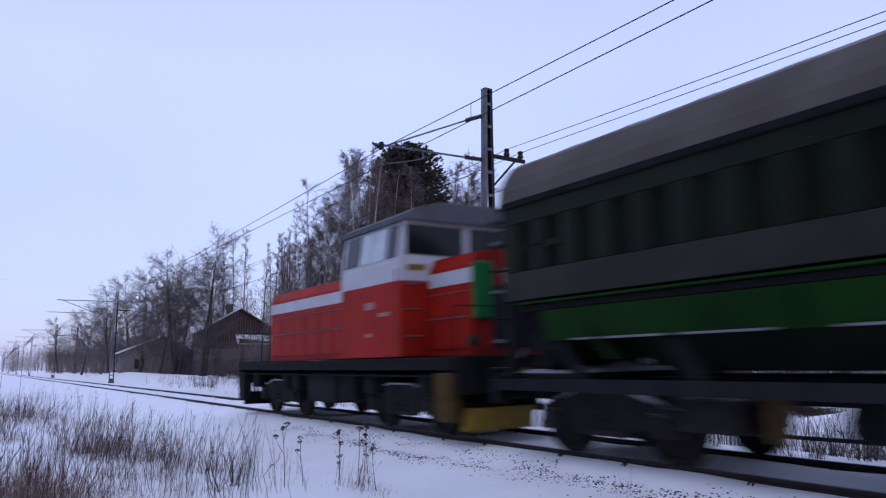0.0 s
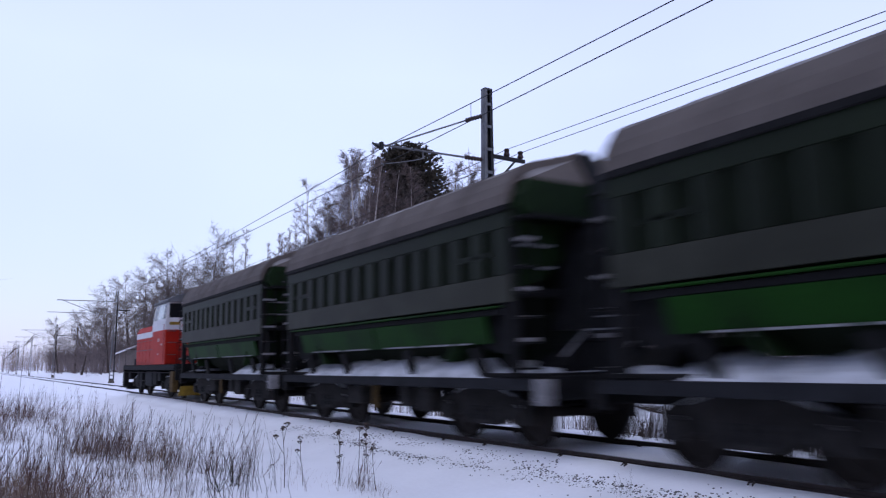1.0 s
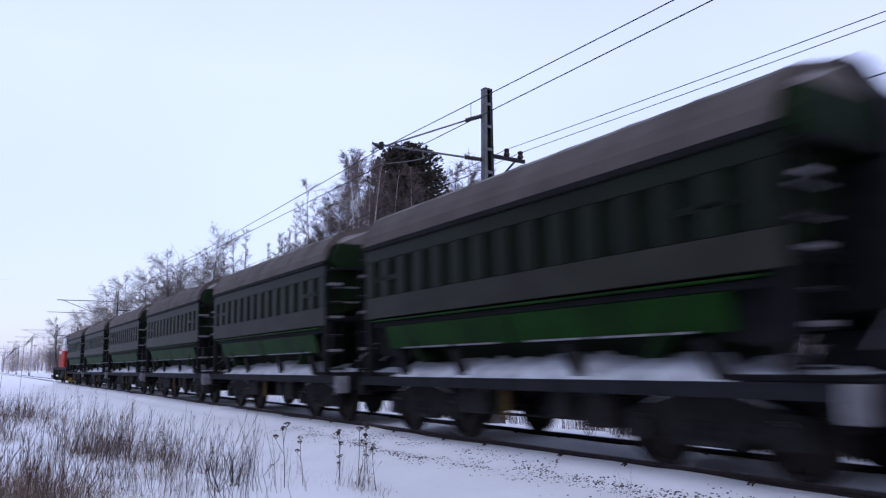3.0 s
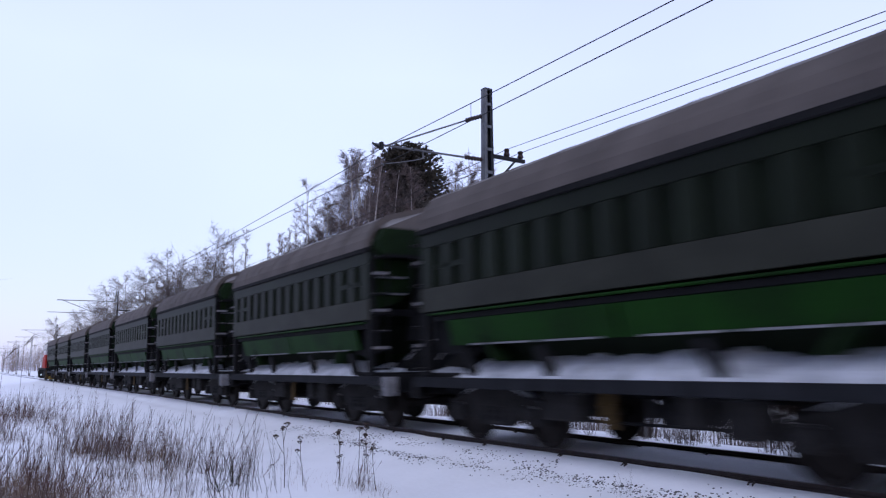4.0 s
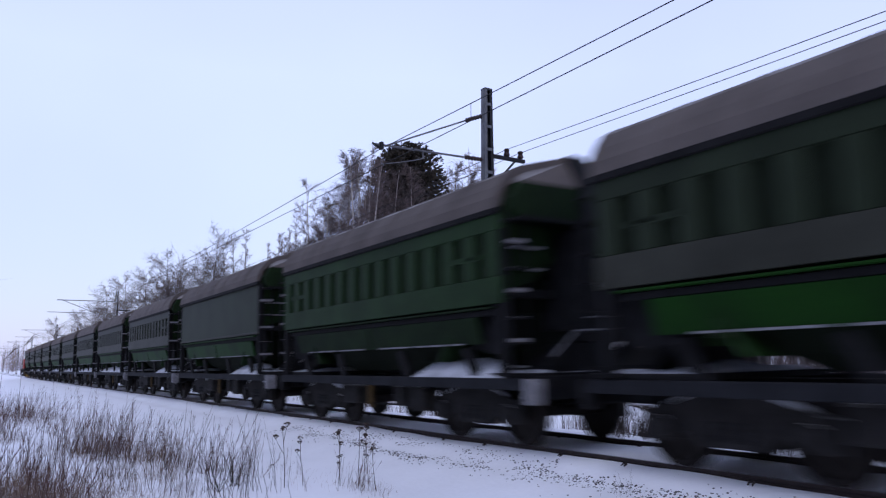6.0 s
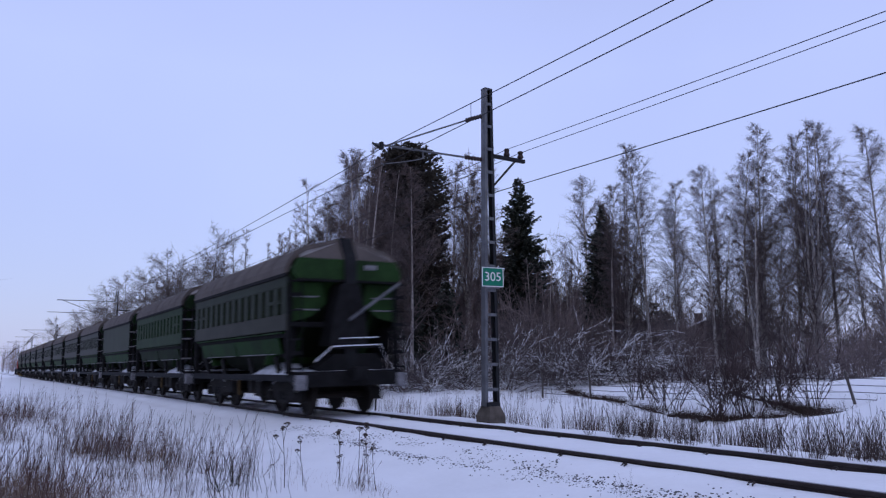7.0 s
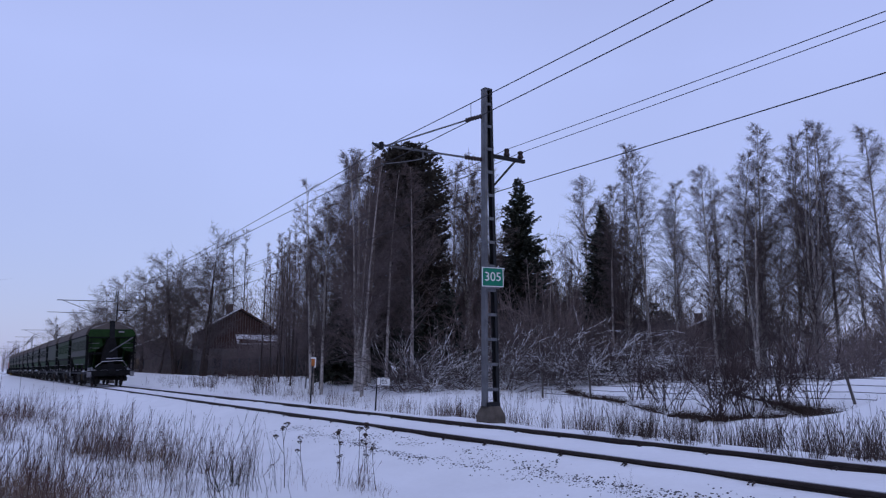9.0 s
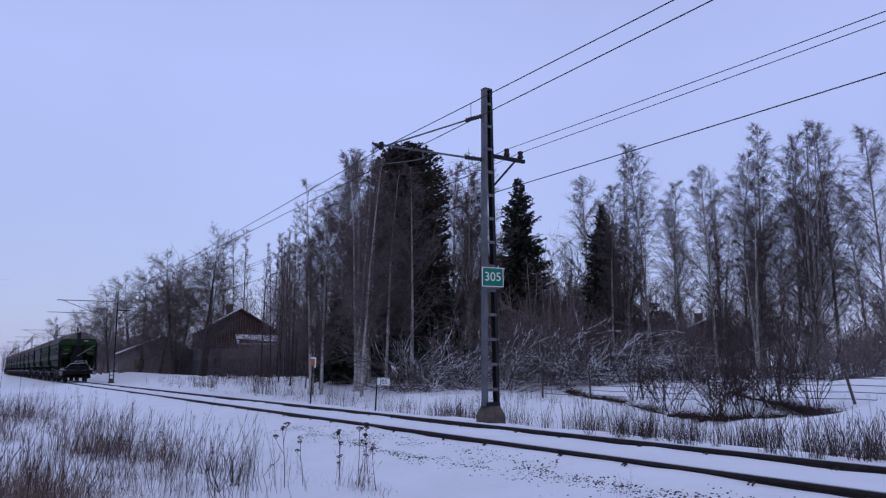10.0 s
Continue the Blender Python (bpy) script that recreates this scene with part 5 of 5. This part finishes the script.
CORE = ((1.85, 16.9, 0.12, 0.5, 4), (2.2, 16.6, 0.2, 0.6, 5), (2.55, 16.0, 0.2, 0.6, 5), (2.9, 15.0, 0.18, 0.6, 4), (3.15, 14.2, 0.15, 0.5, 2.5))
EDGE = ((3.2, 13.6, 0.15, 0.35, 3), (3.45, 12.7, 0.14, 0.35, 3), (3.7, 12.1, 0.16, 0.3, 2.5), (3.55, 11.4, 0.12, 0.25, 1.5), (3.0, 14.8, 0.2, 0.4, 2), (2.4, 15.6, 0.3, 0.3, 1.5))
CORNER = ((0.55, 11.9, 0.22, 0.8, 4), (0.95, 11.2, 0.25, 0.6, 4), (0.45, 10.6, 0.2, 0.5, 4), (1.2, 10.4, 0.2, 0.4, 2), (0.8, 13.4, 0.15, 0.5, 1.2))
PALE = ((1.9, 11.4, 0.35, 0.6, 3), (2.4, 11.2, 0.3, 0.5, 3), (2.6, 12.4, 0.3, 0.5, 2), (1.3, 13.6, 0.3, 0.6, 1.5), (2.2, 13.4, 0.35, 0.6, 1.5))
BEYOND = ((1.1, 27.0, 0.4, 3.0, 4), (1.9, 30.0, 0.5, 3.0, 4), (0.8, 21.0, 0.2, 1.5, 2), (2.6, 24.0, 0.5, 2.0, 2), (3.6, 30.0, 0.7, 4.0, 1.5), (2.4, 44.0, 1.2, 6.0, 3), (3.4, 20.0, 0.5, 2.0, 1.5))
TRACKSIDE = ((4.1, 9.9, 0.2, 0.4, 2), (4.5, 9.1, 0.15, 0.3, 3), (4.3, 10.8, 0.2, 0.4, 1))
scatter("dry_weeds", "reddish dry weed stalks in the snow", "weeds", reds, patch(rg, 62, clumps(*CORE), 0.4, 1.05, 6.28) + patch(rg, 26, clumps(*EDGE), 0.4, 0.9, 1.2) + patch(rg, 64, clumps(*CORNER), 0.35, 0.95, 6.28)
        + patch(rg, 9, clumps(*PALE), 0.3, 0.5, 1.6) + patch(rg, 190, clumps(*BEYOND), 0.45, 1.0, 1.4) + patch(rg, 16, clumps(*TRACKSIDE), 0.25, 0.55, 2.0), STRAWR)
scatter("tall_stalks", "tall thin dry stalks leaning with the wind", "weeds", talls, patch(rg, 26, clumps(*EDGE), 0.55, 1.0, 0.8) + patch(rg, 22, clumps(*CORE), 0.7, 1.05, 0.8) + patch(rg, 12, clumps(*CORNER), 0.5, 0.8, 0.8) + patch(rg, 22, clumps(*BEYOND), 0.6, 1.0, 0.8), VERGE)
scatter("dry_grass", "dry pale grass standing through the snow", "grass", straws, patch(rg, 44, clumps(*CORE), 0.5, 1.3, 3.0) + patch(rg, 60, clumps(*CORNER), 0.5, 1.0, 1.6) + patch(rg, 20, clumps(*PALE), 0.3, 0.7, 1.6) + patch(rg, 60, clumps(*BEYOND), 0.5, 1.0, 1.6), STRAW)
scatter("low_grass", "short bent grass tips poking through the snow", "grass", fines, patch(rg, 26, clumps(*CORE), 0.6, 1.3) + patch(rg, 60, clumps(*CORNER), 0.6, 1.2) + patch(rg, 60, clumps(*PALE), 0.4, 0.9) + patch(rg, 70, clumps(*BEYOND), 0.6, 1.2) + patch(rg, 22, clumps(*TRACKSIDE), 0.3, 0.7), STRAW)
SEEDL = raw_mesh("seedling", *tuft(77, 9, 0.42, 0.75, 0.006, 0.0, 16, 0.0, 0.02), NEEDLE)
for x, y, s, turn in ((3.28, 10.7, 1.0, 0), (3.05, 10.6, 0.8, 80)):
    ob = tagged(part("conifer_seedling", SEEDL, None), "tiny dark green conifer seedling poking from the snow", "seedling", "conifer seedlings in the snow")
    ob.matrix_basis = Matrix.Translation((x, y, ground_z(x, y, True))) @ pose(0, 0, 0, 0, 0, turn) @ Matrix.Scale(s, 4)


def band(x0, x1, y0, y1, a, c):
    def pick(r):
        x, y = r.uniform(x0, x1), r.uniform(y0, y1)
        return (x, y) if r.random() < noise.noise((x * 0.5, y * 0.22, a)) + c else None
    return pick


spots = patch(rg, 120, band(11.6, 15.4, 6.0, 15.5, 2.0, 0.12), 0.6, 1.1) + patch(rg, 120, band(12.2, 15.0, 15.0, 23.5, 3.0, 0.25), 0.6, 1.05) + patch(rg, 120, band(12.6, 19, 24, 75, 5.0, 0.3), 0.6, 1.1) + \
    patch(rg, 70, band(15, 21, 8, 30, 6.0, 0.2), 0.5, 0.9) + patch(rg, 50, band(14, 21, 80, 130, 6.0, 0.2), 0.7, 1.4) + patch(rg, 170, band(14.0, 18.8, 40, 66, 4.0, 0.35), 0.8, 1.5)
scatter("verge_weeds", "dry reddish weeds along the ditch beyond the track", "weeds", upright, spots, VERGE)
scatter("verge_grass", "pale dry grass along the ditch beyond the track", "grass", straws, patch(rg, 60, band(12.3, 15.6, 6.0, 15.5, 2.0, 0.3), 0.6, 1.0) + patch(rg, 110, band(12.6, 20, 17, 60, 7.0, 0.3), 0.5, 1.0), STRAW)


def umbel(seed, h):
    r = random.Random(seed)
    w = Twigs()
    ln = w.limb(r, Vector((0, 0, -0.03)), Vector((r.gauss(0, 0.08), r.gauss(0, 0.08), 1)).normalized(), h, 0.005, 0.003, 5, 0.04, 0)
    tops = [ln[-1]]
    for k in (3, 4):
        if r.random() < 0.8:
            e = (ln[k][1] + Vector((r.gauss(0, 0.4), r.gauss(0, 0.4), 0.2))).normalized()
            tops.append(w.limb(r, ln[k][0], e, h * r.uniform(0.15, 0.3), 0.003, 0.002, 3, 0.08, -0.02)[-1])
    for p, e in tops:
        for i in range(11):
            d = Vector((r.gauss(0, 0.7), r.gauss(0, 0.7), 1)).normalized()
            q = p + d * 0.045
            w.seg(p, q, 0.0015, 0.0015)
            w.seg(q, q + Vector((0, 0, 0.014)), 0.010, 0.006)
    return w


UMB = [umbel(300 + i, 0.62).mesh("stem", STALK, 4) for i in range(4)]
for i, (x, y, s) in enumerate([(3.72, 9.9, 1.25), (3.95, 9.8, 0.95), (4.32, 9.4, 1.15), (4.55, 9.3, 1.25), (4.72, 9.35, 1.2), (4.66, 9.0, 0.85), (4.15, 9.1, 0.7), (3.55, 9.7, 0.6), (4.48, 9.0, 0.95)]):
    ob = tagged(part("dried_umbel", UMB[i % 4], None), "dark dried umbel flower standing in the snow", "weed", "dried umbels beside the track")
    ob.matrix_basis = Matrix.Translation((x, y, ground_z(x, y, True) + 0.005)) @ pose(0, 0, 0, 0, 0, i * 70) @ Matrix.Scale(s, 4)
MUG = [raw_mesh("stems", *tuft(320 + i, 16, 1.0, 0.24, 0.0035, 0.0, 6), STALK) for i in range(3)]
for i, (x, y, s) in enumerate([(3.05, 10.0, 1.0), (3.2, 10.3, 0.9), (2.9, 9.6, 0.65), (1.7, 13.5, 1.1), (1.45, 14.2, 1.2), (2.6, 11.2, 0.9), (2.2, 12.0, 0.9), (1.9, 12.8, 0.8), (6.3, 6.1, 0.3), (2.75, 10.8, 0.85), (2.4, 11.6, 1.0), (3.3, 9.9, 0.8), (1.2, 15.0, 1.1)]):
    ob = tagged(part("dead_shrub", MUG[i % 3], None), "small dark dead shrub poking from the snow", "bush", "dead shrubs beside the track")
    ob.matrix_basis = Matrix.Translation((x, y, ground_z(x, y, True))) @ pose(0, 0, 0, 0, 0, i * 50) @ Matrix.Scale(s, 4)

# willow shoots fanning out of the snow beyond the far rail
FAN = [raw_mesh("shoots", *tuft(340 + i, 18, 0.74, 0.42, 0.0048, 0.0, 4, 0.08, 0.07), STALK) for i in range(4)]
r = random.Random(91)
y = 11.4
while y > 5.2:
    for k in range(4):
        x = 10.5 + 2.3 * r.random() ** 1.3
        yy = y + r.uniform(-0.35, 0.35)
        ob = tagged(part("willow_bush", FAN[r.randrange(4)], None), "low dark willow bush fanning from the snow", "bush", "willow bushes along the track")
        ob.matrix_basis = Matrix.Translation((x, yy, ground_z(x, yy, True) - 0.02)) @ pose(0, 0, 0, 0, 0, r.uniform(0, 360)) @ Matrix.Scale(r.uniform(0.35, 1.15), 4)
    y -= r.uniform(0.25, 0.75)

# ---- tall reeds near the camera's side ----
for i, (x, y, top) in enumerate([(0.40, 9.2, 1.66), (0.24, 9.9, 1.52)]):
    w = Twigs()
    r = random.Random(500 + i)
    z = ground_z(x, y, True)
    ln = w.limb(r, Vector((0, 0, -0.05)), Vector((0.02, 0, 1)).normalized(), top - z - 0.2, 0.0025, 0.0015, 6, 0.02, 0)
    p, e = ln[-1]
    for k in range(18):
        q = p + Vector((0.005 * k, 0, 0.007 * k))
        w.seg(q, q + Vector((r.gauss(0.03, 0.02), r.gauss(0, 0.02), r.uniform(0.02, 0.05))), 0.003, 0.0)
    ob = tagged(part("reed", w.mesh("reed", STALK, 4), None), "tall dry reed with a drooping plume", "reed", "reeds beside the track")
    ob.location = (x, y, z)

# ---- ballast showing through the snow ----
def stone(seed):
    r = random.Random(seed)
    bm = bmesh.new()
    bmesh.ops.create_icosphere(bm, subdivisions=1, radius=0.03)
    vs = np.array([tuple(q.co * r.uniform(0.65, 1.2)) for q in bm.verts]) * np.array([1.2, 0.9, 0.6])
    bm.verts.index_update()
    fs = np.array([[q.index for q in f.verts] for f in bm.faces])
    bm.free()
    return vs, fs


sts = [stone(400 + i) for i in range(6)]


def shoulder(r):
    y = r.uniform(3, 17)
    x = r.gauss(6.42, 0.2)
    return (x, y) if r.random() < 0.9 * noise.noise((x * 3, y * 0.9, 3.0)) + 0.25 else None


sp = patch(rg, 2300, shoulder, 0.18, 0.6)
ob = scatter("ballast_stones", "dark ballast stones showing through the snow", "stones", sts, [(x, y, s, t) for x, y, s, t in sp], STONE)
clipm = Geo().tube([(-0.03, -0.035, -0.12), (-0.02, -0.03, -0.06), (0.02, -0.035, -0.045), (0.04, 0.0, -0.04), (0.02, 0.035, -0.05), (0.0, 0.04, -0.07), (0.0, 0.04, -0.12)], 0.011, 5).mesh("rail_clip", RAIL)
for i in range(44):
    for dx in (-0.17, 0.17):
        for side, z in ((-0.797, LOW), (0.797, HIGH)):
            if (i * 7 + (dx > 0) * 3 + (side > 0) * 5) % 5 > 1:
                continue
            o = part("rail_clip", clipm, None, track)
            o.location = (TRACK + side + dx, 2.0 + i * 0.61, z - 0.005)

# ---- fences, posts ----
wf = thing("wire_fence", "leaning weathered posts with slack wires", "fence", kind="structure")
fx = 21.2
tops = []
for x, y, lean, h in [(21.2, 8.6, 10, 1.25), (21.2, 11.5, 13, 1.25), (21.2, 13.8, 9, 1.25), (21.2, 16.4, 6, 1.2), (21.2, 19.4, 10, 1.2), (21.2, 22.2, 3, 1.15), (21.2, 25.2, 0, 1.15)]:
    z = ground_z(x, y, False)
    g = Geo().lathe((0, 0, -0.4), (0, 0, 1), [(0, 0.045), (h + 0.35, 0.04), (h + 0.4, 0.02)], 7)
    o = part("post", g, POSTW, wf, "leaning grey post")
    o.matrix_basis = Matrix.Translation((x, y, z - 0.15)) @ pose(0, 0, 0, -lean, 0, 0)
    tops.append(o.matrix_basis.copy())
for hh in (0.25, 0.45, 0.65, 0.85, 1.05):
    pts = []
    for a, c in zip(tops, tops[1:]):
        p, q = a @ Vector((0, 0, hh)), c @ Vector((0, 0, hh))
        pts += [p.lerp(q, k / 4) - Vector((0, 0, 0.10 * (k / 4) * (1 - k / 4))) for k in range(4)]
    pts.append(tops[-1] @ Vector((0, 0, hh)))
    part("fence_wire", Geo().tube(pts, 0.010, 4), WIRE, wf)
mf = thing("mesh_fence", "tall grey wire-mesh fence before the yard", "fence", kind="structure")
ys_f = [31 + i * 3.0 for i in range(32)]
grid = Twigs()
for i, y in enumerate(ys_f):
    z = ground_z(21.4, y, False)
    part("fence_post", Geo().lathe((21.4, y, z - 0.2), (0, 0, 1), [(0, 0.035), (1.95, 0.035), (1.97, 0.02)], 7), GALV, mf)
    if i + 1 < len(ys_f):
        z2 = ground_z(21.4, ys_f[i + 1], False)
        for k in range(13):
            h = 0.08 + k * 0.135
            grid.seg((21.4, y, z + h), (21.4, ys_f[i + 1], z2 + h), 0.006, 0.006)
        for k in range(20):
            u = k / 20
            grid.seg((21.4, y + 3 * u, z + (z2 - z) * u + 0.05), (21.4, y + 3 * u, z + (z2 - z) * u + 1.72), 0.005, 0.005)
tagged(part("wire_mesh", grid.mesh("wire_mesh", DSTEEL), None, mf), "dark wire mesh", kind="stuff")

mk = thing("marker_post", "slim dark post with an orange and white head", "post", at=pose(12.3, 29.95, ground_z(12.3, 29.95, False), 0, 2, 0))
part("post", Geo().tube([(0, 0, -0.3), (0, 0, 1.75)], 0.03, 7), DSTEEL, mk)
part("head", Geo().box(-0.05, 0.09, -0.03, 0.03, 1.62, 1.93, b=0.01), ORANGE, mk, "faded orange head")
part("cap", Geo().box(-0.10, 0.14, -0.035, 0.035, 1.92, 1.99, b=0.01).box(0.09, 0.14, -0.034, 0.034, 1.55, 1.93), SIGNW, mk, "white cap")
sg = thing("distance_board", "small white board with black figures on a leaning post", "sign", at=pose(12.3, 23.9, ground_z(12.3, 23.9, False), 0, 3, -24))
part("post", Geo().tube([(0, 0, -0.3), (0, 0, 1.2)], 0.028, 7), DSTEEL, sg)
part("board", Geo().box(0.0, 0.46, -0.04, -0.02, 0.93, 1.18, b=0.004), SIGNW, sg, "white board")
lettering("J05", 0.22, sg, pose(0.24, -0.045, 1.055, 90), BLACKP)

# dark turf along the undercut ditch edge
DITCH = [Vector(q) for q in ((23.0, 25.5, 0), (21.4, 22.5, 0), (19.6, 18.8, 0), (18.0, 15.4, 0), (17.3, 13.8, 0), (17.4, 12.9, 0), (18.4, 12.3, 0), (20.2, 11.7, 0))]


def along(t):
    k = min(len(DITCH) - 2, int(t))
    return DITCH[k].lerp(DITCH[k + 1], t - k)


pts, rad = [], []
for i in range(71):
    p = along(i * 0.1)
    p.x += 0.15 * noise.noise((i * 0.5, 0, 4))
    p.z = ground_z(p.x, p.y, True) - 0.05 + 0.06 * noise.noise((i * 0.37, 2, 4))
    pts.append(p)
    rad.append(max(0.02, 0.07 + 0.10 * noise.noise((i * 0.45, 8, 1))))
tagged(part("ditch_edge", Geo().tube(pts, rad, 7), PEAT), "dark overhanging turf along the ditch", "turf", kind="stuff")
gs = []
mats = [tuft(250 + i, 22, 0.34, 1.6, 0.005, 0.0, 0, 0.0, 0.12) for i in range(4)]
for i in range(330):
    p = along(rg.uniform(0, 6.99))
    if noise.noise((p.x * 0.9, p.y * 0.9, 2.5)) < -0.12:
        continue
    gs.append((p.x + rg.gauss(0.08, 0.14), p.y + rg.gauss(0.08, 0.14), rg.uniform(0.4, 0.95), rg.uniform(0, 6)))
FAREDGE = [Vector(q) for q in ((23.0, 17.0, 0), (22.0, 15.7, 0), (21.2, 14.3, 0), (20.5, 13.3, 0), (19.9, 12.6, 0), (19.3, 11.7, 0), (19.4, 10.9, 0))]
pts, rad = [], []
for i in range(61):
    k = min(5, i // 10)
    p = FAREDGE[k].lerp(FAREDGE[k + 1], i / 10 - k)
    p.y += 0.2 * noise.noise((i * 0.4, 3, 4))
    p.z = ground_z(p.x, p.y, True) + 0.02 + 0.05 * noise.noise((i * 0.37, 5, 4))
    pts.append(p)
    rad.append(max(0.01, 0.05 + 0.12 * noise.noise((i * 0.9, 5, 1)) - 0.006 * max(0, i - 45)))
    for j in range(4):
        gs.append((p.x + rg.gauss(0, 0.25), p.y + rg.gauss(0, 0.25), rg.uniform(0.6, 1.2), rg.uniform(0, 6)))
tagged(part("ditch_edge", Geo().tube(pts, rad, 7), PEAT), "brown tussocky turf on the ditch's far edge", "turf", kind="stuff")
scatter("ditch_grass", "brown matted grass hanging over the ditch", "grass", mats, gs, PEAT)


# ---- houses ----
def house(name, label, x, y, turn, w, d, eave, ridge, wallm, roofm, chimney=True, boards=True):
    h = thing(name, label, "house", at=pose(x, y, ground_z(x, y, False) - 0.1, 0, 0, turn))
    part("wall", Geo().prism([(-w / 2, 0), (w / 2, 0), (w / 2, eave), (0, ridge - 0.15), (-w / 2, eave)], 0, d), wallm, h, "walls")
    n = round(w / 0.3)
    for i in range(n if boards else 0):
        xx = -w / 2 + (i + 0.5) * w / n
        zt = eave + (ridge - 0.2 - eave) * (1 - abs(xx) / (w / 2))
        part("cladding_board", Geo().box(xx - 0.13, xx + 0.13, -0.025, 0, eave * 0.62, zt), BOARD, h)
    roof = part("roof", Geo().prism([(-w / 2 - 0.6, eave - 0.28), (0, ridge), (w / 2 + 0.6, eave - 0.28), (w / 2 + 0.6, eave - 0.1), (0, ridge + 0.2), (-w / 2 - 0.6, eave - 0.1)], -0.5, d + 0.5), roofm, h, "snow-dusted roof")
    for q in (-1, 1):
        part("barge_board", Geo().prism([(0, ridge + 0.21), (q * (w / 2 + 0.62), eave - 0.09), (q * (w / 2 + 0.62), eave - 0.3), (0, ridge - 0.02)], -0.54, -0.5), SNOWP if q < 0 else BOARD, roof)
    if chimney:
        part("chimney", Geo().box(-1.3, -0.5, 2.2, 3.0, ridge - 1.0, ridge + 0.75, b=0.03).box(-1.36, -0.44, 2.14, 3.06, ridge + 0.72, ridge + 0.85), BRICK, roof, "sooty brick chimney")
    for xx in (-w / 4, w / 4):
        win = part("window", Geo().box(xx - 0.55, xx + 0.55, -0.05, -0.02, 0.9, 2.1), GLASSH, h)
        g = Geo()
        for a in ((-0.62, 0.62, 2.1, 2.2), (-0.62, 0.62, 0.8, 0.9), (-0.62, -0.55, 0.9, 2.1), (0.55, 0.62, 0.9, 2.1), (-0.03, 0.03, 0.9, 2.1)):
            g.box(xx + a[0], xx + a[1], -0.07, -0.02, a[2], a[3])
        part("window_frame", g, GREYB, win)
    return h


house("wooden_house", "brown gabled wooden house with chimney and snowy roof", 27.0, 89.0, -10, 9.4, 11, 5.2, 8.0, GREYB, ROOFH)
lt = thing("lean_to", "low grey lean-to with a snowy roof beside the house", "shed", at=pose(28.6, 80.5, ground_z(28.6, 80.5, False) - 0.1, 0, 0, -14))
part("wall", Geo().prism([(-3.8, 0), (3.8, 0), (3.8, 3.5), (-3.8, 4.1)], 0, 5), BOARD, lt)
part("roof", Geo().prism([(0 - 0.4, 3.3), (5.2, 4.6), (5.2, 4.78), (0 - 0.4, 3.48)], -4.1, 4.1, 0, "x"), ROOFH, lt, "snow-covered lean-to roof")
house("outbuilding", "grey outbuilding with snow-covered roof", 19.6, 97.5, -8, 9.0, 9, 2.9, 4.8, GREYB, ROOFH, False, False)
house("far_house", "dark far house with snow on its roof behind the trees", 61, 47, -52, 9, 10, 3.2, 5.0, BOARD, ROOFH, True)


# ---- what moves ----
def run(t):
    return SPEED * t - (0.0 if t < 7 else 0.14 * (t - 7) ** 2)


def motions():
    times = [0.0, 1.5, 3.0, 4.5, 6.0, 7.0, 7.75, 8.5, 9.25, 10.0]
    walk(loco, [(t, pose(TRACK, 15.7 + run(t), 0.0175, 0, CANT)) for t in times])
    for n, w in enumerate(wagons, 1):
        walk(w, [(t, pose(TRACK, 14.92 - PITCHW * n + run(t), 0.0175, 0, CANT)) for t in times])
    # the wheels turn with the way rolled
    for w in (loco, *wagons):
        for b in w.children:
            if b.name.split(".")[0] == "bogie":
                for s in b.children:
                    if s.name.split(".")[0] == "wheelset":
                        y, z = s.location.y, s.location.z
                        walk(s, [(i / FPS, pose(0, y, z, -math.degrees(run(i / FPS) / z))) for i in range(10 * FPS + 1)])


motions()
